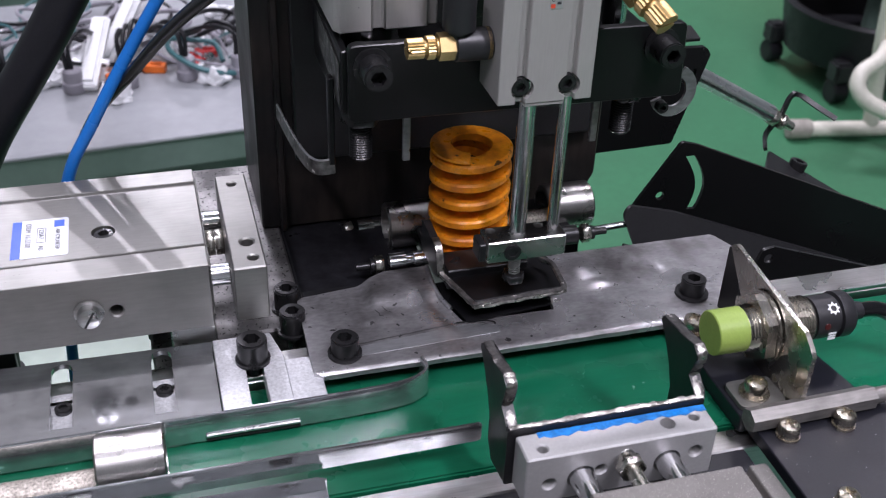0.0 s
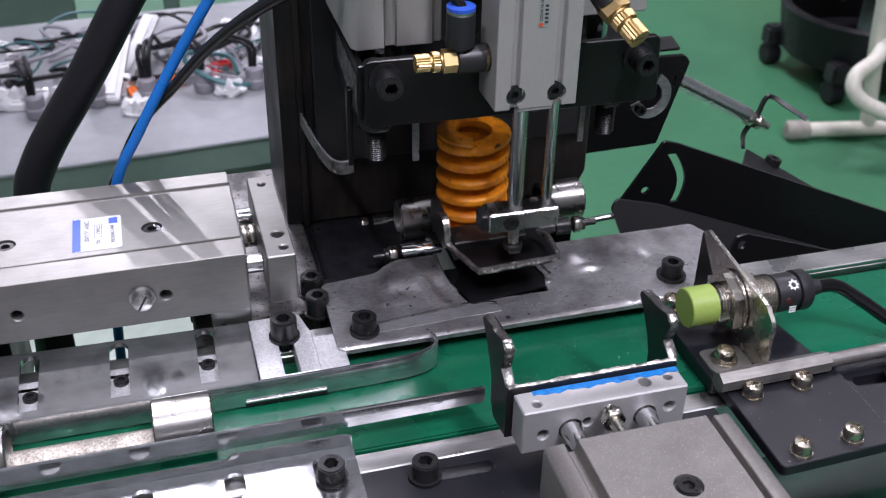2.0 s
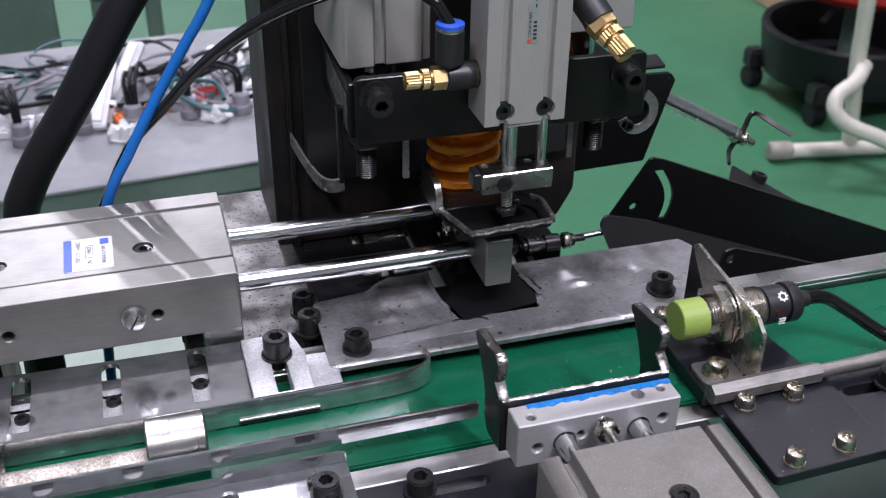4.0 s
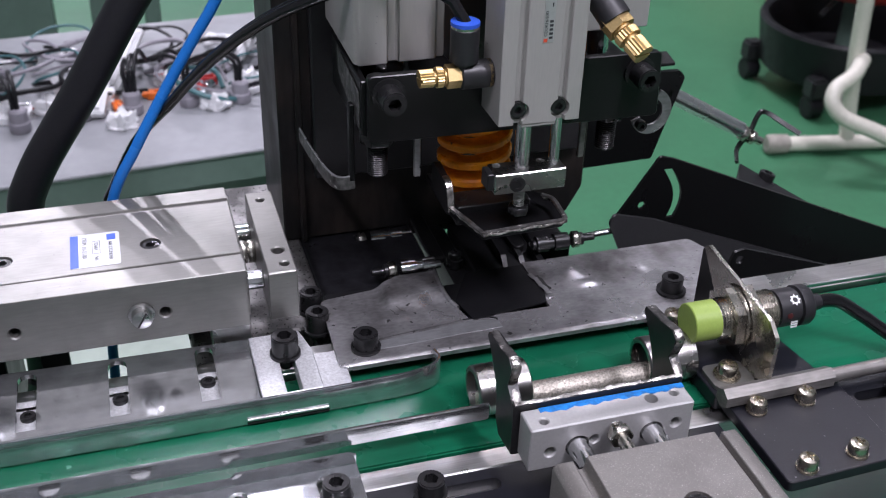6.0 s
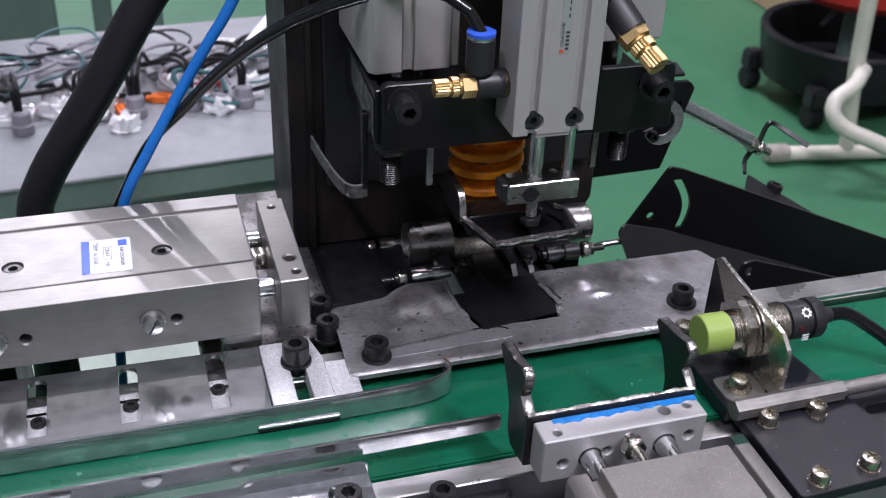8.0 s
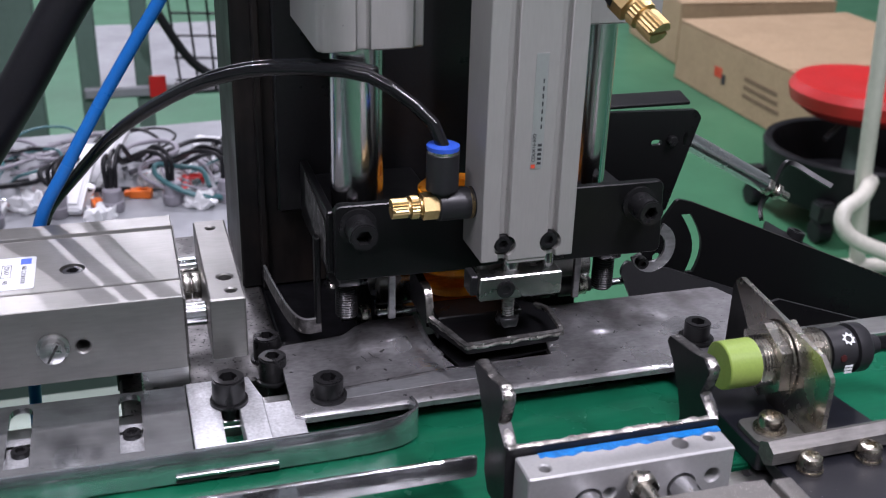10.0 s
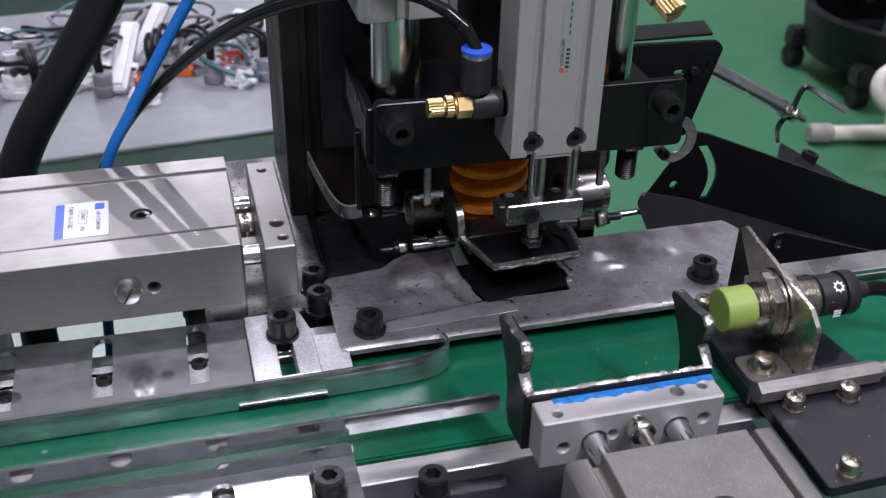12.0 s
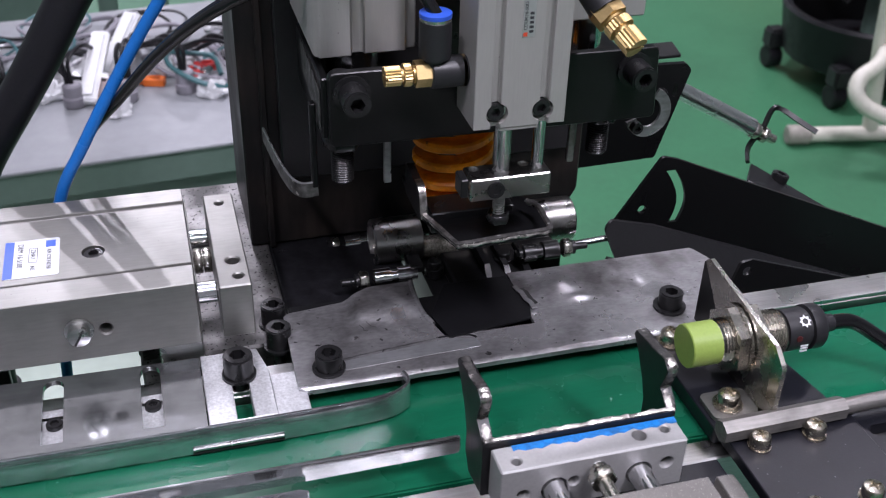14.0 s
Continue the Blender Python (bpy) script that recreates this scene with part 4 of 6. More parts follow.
def build_head():
    h = thing("press_carriage", "black folded bracket carrying a grey compact air cylinder with brass fittings", "press head")
    front = rounded([(0.0650, 0.0832), (0.1920, 0.0820), (0.1905, 0.1112), (0.0650, 0.1118)], 0.0028)
    br = part("bracket", bevelled(plate(front, 0.0036, at(0, 0.3368, 0) @ XZ), 0.0004), BLACK_SHEET, h, "black folded sheet bracket")
    part("side_flange", box(0.0630, 0.0660, 0.3372, 0.3920, 0.0850, 0.1085, 0.0005), BLACK_SHEET, br)
    part("flange_edge", plate([(0.3385, 0.0880), (0.3780, 0.0960), (0.3780, 0.1080), (0.3385, 0.1040)], 0.0004, at(0.0624, 0, 0) @ YZ), STEEL_BURNT, br, "grey steel face of the flange")
    part("bottom_flange", box(0.0665, 0.1880, 0.3372, 0.3480, 0.0835, 0.0870, 0.0004), BLACK_SHEET, br)
    part("crosshead", box(0.0665, 0.1100, 0.3490, 0.3980, 0.0850, 0.1000, 0.001), BLACK_STEEL, br)
    part("crosshead", box(0.1480, 0.1880, 0.3490, 0.3980, 0.0850, 0.1000, 0.001), BLACK_STEEL, br)
    socket_screw(h, (0.0732, 0.3332, 0.1040), (0, -1, 0), 0.0050, 0.0095, 0.0068)
    socket_screw(h, (0.1808, 0.3332, 0.1030), (0, -1, 0), 0.0050, 0.0095, 0.0068)
    # compact cylinder
    x0, x1, yf, yb = 0.1117, 0.1455, 0.3120, 0.3330
    prof = [(x0, yb), (x0, yf), (0.1180, yf), (0.1182, yf + 0.0022), (0.1212, yf + 0.0022), (0.1214, yf), (0.1358, yf), (0.1360, yf + 0.0022), (0.1390, yf + 0.0022), (0.1392, yf), (x1, yf), (x1, yb)]
    holes = [lathe((x, yf + 0.0035, 0.1008), (0, -1, 0), [(0, 0.0040), (0.006, 0.0040)], 28) for x in (0.1202, 0.1370)]
    cy = part("cylinder", bored(bevelled(plate(prof, 0.150, at(0, 0, 0.0952)), 0.0003), holes), ALU_GREY, h, "grey anodised compact air cylinder")
    part("end_lug", box(0.1215, 0.1357, yf + 0.0004, yb, 0.0938, 0.0952, 0.0003), ALU_GREY, cy)
    for x in (0.1202, 0.1370):
        socket_screw(cy, (x - 0.0004, yf + 0.0034, 0.1013), (0, -1, 0), 0.0032, 0.0030)
    lab = part("type_label", box(0.1275, 0.1318, yf - 0.00015, yf, 0.1285, 0.1680, 0), LABEL_SILVER, cy, "silver type label with small print")
    part("red_mark", box(0.1277, 0.1292, yf - 0.00025, yf - 0.00016, 0.1288, 0.1302, 0), INK_RED, lab)
    up = Matrix(((0, -1, 0, 0), (0, 0, -1, 0), (1, 0, 0, 0), (0, 0, 0, 1)))
    lettering("CDUK16-50D", 0.0017, at(0.1290, yf - 0.0002, 0.1310) @ up, INK, lab)
    for k in range(5):
        part("print_bar", box(0.1298, 0.1312, yf - 0.00025, yf - 0.00016, 0.1300 + 0.0016 * k, 0.1309 + 0.0016 * k, 0), INK, lab)
    for k in range(7):
        part("print_bar", box(0.1303, 0.1308, yf - 0.00025, yf - 0.00016, 0.1425 + 0.0026 * k, 0.1440 + 0.0026 * k, 0), INK, lab)
    # elbow with flow control on the left
    f = part("elbow_fitting", join(rod((0.0988, 0.3235, 0.1135), (0.1118, 0.3235, 0.1135), 0.0056), lathe((0.1005, 0.3235, 0.1140), (0, 0, 1), [(0, 0.0036), (0.005, 0.0036), (0.0055, 0.0056), (0.0185, 0.0056), (0.0190, 0.0052)], 24)), PLASTIC_BLACK, h, "black push-in elbow with a blue collar")
    part("band", lathe((0.1005, 0.3235, 0.1325), (0, 0, 1), [(0, 0.0054), (0.0014, 0.0054)], 24), NICKEL, f)
    part("collar", lathe((0.1005, 0.3235, 0.1338), (0, 0, 1), [(0, 0.0056), (0.0014, 0.0056), (0.0017, 0.0048)], 28), PLASTIC_BLUE, f, "blue release collar")
    part("seal_ring", lathe((0.1096, 0.3235, 0.1135), (1, 0, 0), [(0, 0.0054), (0.0003, 0.0056), (0.0015, 0.0056), (0.0018, 0.0054)], 24), BRASS, f, "brass seal ring")
    needle_valve(f, (0.0990, 0.3235, 0.1135), (-1, 0, 0), 0.86)
    # guide rods and screws
    part("guide_rod", rod((0.0785, 0.3580, 0.0995), (0.0785, 0.3580, 0.2250), 0.0098, 32), CHROME, h, "chromed guide rod")
    part("guide_rod", rod((0.1700, 0.3560, 0.0995), (0.1700, 0.3560, 0.2250), 0.0060, 32), CHROME, h, "chromed guide rod")
    for x in (0.0712, 0.1740):
        s = part("stop_screw", lathe((x, 0.3440, 0.0635), (0, 0, 1), [(0, 0.0034)] + [(0.0006 + 0.0005 * k, 0.0043 if k % 2 else 0.0038) for k in range(38)] + [(0.0435, 0.0043), (0.0440, 0.0036)], 20), BLACK_OXIDE, h, "black threaded stop screw")
        part("nut", placed(plate(hex_loop(0.0076), 0.0050, None, (), 0.0005), at(x, 0.3440, 0.0784)), BLACK_OXIDE, s)
    for x in (0.0890, 0.1640):
        part("strip", box(x - 0.0014, x + 0.0014, 0.3455, 0.3475, 0.0590, 0.0840, 0.0003), STEEL_PLATE, h, "narrow steel strip")
    hk = part("cable_guard", box(0.0600, 0.0622, 0.3460, 0.3500, 0.0600, 0.0950, 0.0004), BLACK_SHEET, h, "black bent strap guard with a worn edge")
    cuff = smooth_path([(0.0478, 0.3950, 0.0600), (0.0492, 0.3780, 0.0597), (0.0510, 0.3620, 0.0594), (0.0532, 0.3515, 0.0592), (0.0565, 0.3472, 0.0591), (0.0620, 0.3470, 0.0594)], 6)
    band = part("cuff", sweep(cuff, [(-0.0005, -0.0030), (0.0005, -0.0030), (0.0005, 0.0028), (-0.0005, 0.0028)]), STEEL_BURNT, hk, "bent sheet cuff")
    part("bare_edge", sweep([q + Vector((0, 0, 0.0029)) for q in cuff], circle(0, 0, 0.0005, 6)), STEEL_PLATE, band, "bare worn rim")
    ring = [Vector((0.1960 + 0.0075 * math.cos(a), 0.346, 0.0775 + 0.0085 * math.sin(a))) for a in (math.radians(70 - 11 * k) for k in range(22))]
    part("strap", sweep(ring, [(-0.0022, -0.0006), (0.0022, -0.0006), (0.0022, 0.0006), (-0.0022, 0.0006)], up=(0, 1, 0)), STEEL_PLATE, h, "bent steel strap")
    socket_screw(h, (0.1890, 0.3420, 0.0740), (0, -1, 0), 0.0024, 0.0030)
    return h


def build_clamp():
    c = thing("spring_clamp", "steel clamp on twin rods with black plate and orange spring", "clamp")
    part("block", bored(box(0.1118, 0.1425, 0.3120, 0.3230, 0.0648, 0.0738, 0.0005), [bore((x, 0.3205, 0.0738), (0, 0, 1), 0.0016, 0.005) for x in (0.1152, 0.1342)]), STEEL, c, "ground steel clamp block")
    blk = c.children[0]
    socket_screw(blk, (0.1213, 0.3122, 0.0690), (0, -1, 0), 0.0033, 0.0012)
    part("side_lug", box(0.1090, 0.1118, 0.3140, 0.3220, 0.0660, 0.0735, 0.0004), BLACK_STEEL, c)
    for x, r in ((0.1248, 0.0032), (0.1388, 0.0022)):
        part("piston_rod", rod((x, 0.3180, 0.0730), (x, 0.3180, 0.1500), r), CHROME, c, "chromed piston rod")
    s = part("adjusting_screw", lathe((0.1248, 0.3180, 0.0520), (0, 0, 1), [(0, 0.0020)] + [(0.0004 + 0.0005 * k, 0.0024 if k % 2 else 0.0021) for k in range(26)] + [(0.0136, 0.0022)], 18), STEEL, c, "threaded adjusting screw")
    part("nut", placed(plate(hex_loop(0.0046), 0.0034, None, (), 0.0004), at(0.1248, 0.3180, 0.0520)), BLACK_OXIDE, s)
    foot = rounded([(0.1095, 0.3165), (0.1470, 0.3185), (0.1480, 0.3400), (0.1420, 0.3465), (0.1020, 0.3465), (0.1020, 0.3390)], [0.002, 0.003, 0.004, 0.002, 0.001, 0.003])
    part("foot_plate", bevelled(plate(foot, 0.0038, at(0, 0, 0.0412)), 0.0005), BLACK_MATT, c, "black steel clamp plate with bright cut edges")
    ft = c.children[-1]
    rim = [Vector(p) for p in ((0.1022, 0.3420, 0.0432), (0.1030, 0.3375, 0.0432), (0.1062, 0.3270, 0.0432), (0.1088, 0.3178, 0.0432), (0.1115, 0.3160, 0.0432), (0.1300, 0.3171, 0.0433), (0.1450, 0.3180, 0.0432), (0.1474, 0.3200, 0.0432), (0.1478, 0.3250, 0.0432), (0.1482, 0.3360, 0.0432), (0.1450, 0.3410, 0.0432))]
    path = smooth_path(rim, 6)
    part("rim", sweep([q + Vector((0, 0.0006, 0.0018)) for q in path], [(-0.0012, -0.0003), (0.0010, -0.0003), (0.0010, 0.0003), (-0.0008, 0.0005)]), STEEL_BURNT, ft, "grey ground rim")
    part("cut_edge", sweep([q + Vector((0, -0.0003, 0.0010 + 0.0003 * math.sin(k * 1.9))) for k, q in enumerate(path)], circle(0, 0, 0.0007, 8)), STEEL_CUT, ft, "bright flame-cut edge")
    part("ear", plate(rounded([(0.3400, 0.0415), (0.3650, 0.0415), (0.3650, 0.0560), (0.3440, 0.0540)], 0.003), 0.0030, at(0.1010, 0, 0) @ YZ), BLACK_STEEL, ft)
    part("ear_edge", sweep(smooth_path([(0.1025, 0.3400, 0.0430), (0.1025, 0.3420, 0.0500), (0.1025, 0.3450, 0.0545), (0.1025, 0.3500, 0.0550)], 4), [(-0.0014, -0.0005), (0.0014, -0.0005), (0.0014, 0.0005), (-0.0014, 0.0005)], up=(0, -1, 0.2)), STEEL_CUT, ft)
    lift = at(-0.0138, -0.0488, 0.2792) @ Matrix.Scale(0.971, 4) @ at(0.0138, 0.0488, -0.2792)
    ft.data.transform(lift)
    resized(ft, lift)
    part("web", box(0.1035, 0.1370, 0.3340, 0.3480, 0.0390, 0.0480, 0.0005), BLACK_STEEL, ft)
    part("spring_seat", box(0.1030, 0.1385, 0.3466, 0.3800, 0.0372, 0.0408, 0.0005), BLACK_STEEL, ft)
    # die spring with flat rectangular wire
    turns, zr, z0, rr, w = 6.6, 0.0470, 0.0408, 0.0125, 0.0042
    n = int(turns * 36)
    bm = bmesh.new()
    rings = []

    def climb(v):
        """Share of the height after v turns: the end turns lie almost flat, those between climb evenly."""
        low, flat = 0.8, 0.034
        if v < low:
            return flat * v / low
        if v > turns - low:
            return 1 - flat * (turns - v) / low
        return flat + (1 - 2 * flat) * (v - low) / (turns - 2 * low)

    for k in range(n + 1):
        v = turns * k / n
        a = 2 * math.pi * v + 0.6
        e = min(1, v / 0.8, (turns - v) / 0.8)
        tz = 0.0007 + 0.0012 * e
        z = z0 + 0.0008 + (zr - 0.0016) * climb(v)
        d = Vector((math.cos(a), math.sin(a), 0))
        cen = Vector((0.1205, 0.3640, z))
        rings.append([bm.verts.new(cen + d * (rr + u) + Vector((0, 0, v2))) for u, v2 in ((-w, -tz), (w * 0.8, -tz), (w, -tz * 0.6), (w, tz * 0.6), (w * 0.8, tz), (-w, tz))])
    for a, b in zip(rings, rings[1:]):
        for k in range(6):
            bm.faces.new((a[k], a[(k + 1) % 6], b[(k + 1) % 6], b[k]))
    bm.faces.new(rings[0][::-1])
    bm.faces.new(rings[-1])
    part("die_spring", bm, ORANGE, c, "orange painted flat-wire die spring")
    return c


HEAD = build_head()
CLAMP = build_clamp()


def build_lift_cylinder():
    b = thing("lift_cylinder", "large grey anodised guided lift cylinder above the press head", "air cylinder")
    prof = [(0.0625, 0.402), (0.0625, 0.3480), (0.0645, 0.3450), (0.0760, 0.3450), (0.0765, 0.3475), (0.0800, 0.3475), (0.0805, 0.3458), (0.0960, 0.3458), (0.0965, 0.3480), (0.1000, 0.3480), (0.1005, 0.402)]
    part("body", bevelled(plate(prof, 0.120, at(0, 0, 0.1115)), 0.0005), ALU_GREY, b)
    f = part("elbow_fitting", join(rod((0.1560, 0.3240, 0.1420), (0.1560, 0.3490, 0.1420), 0.0048), hose([(0.1540, 0.3250, 0.1420), (0.1570, 0.3200, 0.1370), (0.1590, 0.3165, 0.1335)], 0.0064, 16), hose([(0.1545, 0.3240, 0.142), (0.1570, 0.3300, 0.150), (0.1580, 0.335, 0.158)], 0.0056, 16)), PLASTIC_BLACK, b, "black push-in elbow with brass needle valve")
    needle_valve(f, (0.1578, 0.3185, 0.1340), (0.34, -0.78, -0.46), 1.08)
    part("side_rail", box(0.1490, 0.1900, 0.3480, 0.402, 0.1165, 0.2315, 0.0006), ALU_GREY, b)
    return b


build_lift_cylinder()


# ---- sensor on its arm ----
def build_sensor_arm():
    a = thing("sensor_arm", "black anodised arm plates with zinc screws carrying the sensor bracket", "bracket")
    out = rounded([(0.1885, 0.1932), (0.2400, 0.1950), (0.2400, 0.2420), (0.1885, 0.2440)], 0.003)
    part("plate", bevelled(plate(out, 0.005, at(0, 0, -0.0062)), 0.0004), BLACK_ANODISED, a)
    out = rounded([(0.1870, 0.2446), (0.2380, 0.2446), (0.2300, 0.2900), (0.1985, 0.2900), (0.1985, 0.3115), (0.1862, 0.3115)], 0.002)
    part("plate", bevelled(plate(out, 0.007, at(0, 0, -0.0088)), 0.0004), BLACK_ANODISED, a)
    out = [(0.2402, 0.1850), (0.34, 0.1850), (0.34, 0.2440), (0.2402, 0.2440)]
    part("slotted_plate", plate(out, 0.005, at(0, 0, -0.0092), [slot_loop(0.2440, 0.27, 0.2290, 0.2350)]), BLACK_ANODISED, a)
    part("slot_floor", box(0.242, 0.275, 0.226, 0.238, -0.014, -0.0095, 0), DARK, a)
    socket_screw(a, (0.2660, 0.2320, -0.0042), (0, 0, 1), 0.0050, 0.0068, 0.0066)
    for x, y in ((0.1978, 0.2325), (0.2202, 0.2330), (0.1992, 0.1988), (0.2222, 0.2008)):
        cross_screw(a, (x, y, -0.0012))
    bar = part("hex_bar", placed(plate(hex_loop(0.0044, math.pi / 6), 0.050), axis_matrix((0.1855, 0.2392, 0.0026), (1, 0.02, 0))), STEEL_BAR, a, "grey hexagonal bar")
    part("thin_end", rod((0.2355, 0.2402, 0.0026), (0.33, 0.2421, 0.0026), 0.0030), STEEL_BAR, bar)
    return a


def build_sensor():
    s = thing("proximity_sensor", "threaded nickel proximity sensor with lime green face and black cable end", "sensor")
    y, z = 0.2715, 0.0165
    part("face_cap", lathe((0.1848, y, z), (1, 0, 0), [(0, 0.0080), (0.0004, 0.0084), (0.0120, 0.0084), (0.0122, 0.0080)], 40), SENSOR_GREEN, s, "lime green plastic sensing face")
    part("barrel", lathe((0.1968, y, z), (1, 0, 0), [(0, 0.0080)] + [(0.0004 + 0.0006 * k, 0.0089 if k % 2 else 0.0082) for k in range(44)] + [(0.0275, 0.0080)], 32), NICKEL, s, "threaded nickel barrel")
    for x, r, t in ((0.2012, 0.0135, 0.0040), (0.2095, 0.0135, 0.0040)):
        part("nut", placed(plate(hex_loop(r, 0.4), t, None, [circle(0, 0, 0.0086, 24)], 0.0), axis_matrix((x, y, z), (1, 0, 0))), NICKEL, s, "large plated hexagon nut")
    part("washer", lathe((0.2053, y, z), (1, 0, 0), [(0, 0.0086), (0.0001, 0.0135), (0.0010, 0.0135), (0.0011, 0.0086)], 36), NICKEL, s)
    for x in (0.2058, 0.2088):
        part("toothed_washer", placed(plate(gear_loop(0.0126, 26, 0.10), 0.0009, None, [circle(0, 0, 0.0088, 24)]), axis_matrix((x, y, z), (1, 0.03, 0.04))), NICKEL, s, "toothed lock washer")
    e = part("cable_end", lathe((0.2248, y, z), (1, 0, 0), [(0, 0.0082), (0.0090, 0.0082), (0.0094, 0.0074), (0.0102, 0.0074), (0.0106, 0.0088), (0.0150, 0.0088), (0.0162, 0.0080), (0.0167, 0.0040), (0.0225, 0.0034)], 36), PLASTIC_BLACK, s, "black plastic cable end")
    part("indicator", lathe((0.2285, y - 0.0079, z + 0.0012), (0, -1, 0.2), [(0, 0.0014), (0.0005, 0.0012), (0.0007, 0)], 16), LED_RED, e, "small red indicator lens")
    gear = placed(plate([(p[0], p[1]) for p in gear_loop(0.0026, 8, 0.35)], 0.0002, None, [circle(0, 0, 0.0012, 12)]), axis_matrix((0.2315, y - 0.0048, z + 0.0068), (0, -0.58, 0.82)))
    part("symbol", gear, WHITE_PLASTIC, e, "white printed symbol")
    for k in range(3):
        part("print_bar", placed(box(-0.0016, 0.0016, -0.0004, 0.0004, 0, 0.00015, 0), at(0.2310, y - 0.0083, z - 0.002 - 0.0012 * k) @ pose(0, 0, 0, 90, 0, 0)), WHITE_PLASTIC, e)
    part("cable", hose([(0.2450, y, z), (0.2570, y, z - 0.0015), (0.2680, y - 0.004, z - 0.008), (0.2850, y - 0.016, z - 0.018), (0.31, y - 0.04, z - 0.022), (0.36, y - 0.07, z - 0.022)], 0.0030, 12), TUBE_BLACK, s, "black sensor cable")
    b = rounded([(0.2415, -0.0015), (0.2415, 0.0250), (0.2480, 0.0300), (0.2990, 0.0345), (0.3020, 0.0320), (0.2720, -0.0015)], [0.001, 0.004, 0.004, 0.002, 0.001, 0.001])
    part("bracket", bevelled(plate(b, 0.0018, at(0.2068, 0, 0) @ YZ, [circle(0.2715, 0.0165, 0.0090, 28)]), 0.0), NICKEL, s, "bent plated sensor bracket")
    br = s.children[-1]
    part("bracket_foot", plate(rounded([(0.1885, 0.2475), (0.2067, 0.2475), (0.2067, 0.2620), (0.1885, 0.2620)], 0.003), 0.0018, at(0, 0, -0.0016)), ALU, br)
    cross_screw(br, (0.1965, 0.2540, 0.0003), 0.0042, 0.0042, 0.0056)
    part("stop_plate", bevelled(plate(rounded([(0.2920, -0.0018), (0.3060, -0.0018), (0.3060, 0.0290), (0.2965, 0.0310)], 0.0015), 0.0014, at(0.2090, 0, 0) @ YZ), 0.0), BLACK_STEEL, br)
    cross_screw(s, (0.1935, 0.2960, -0.0018), 0.0042, 0.0042, 0.0056)
    return s


build_sensor_arm()
build_sensor()


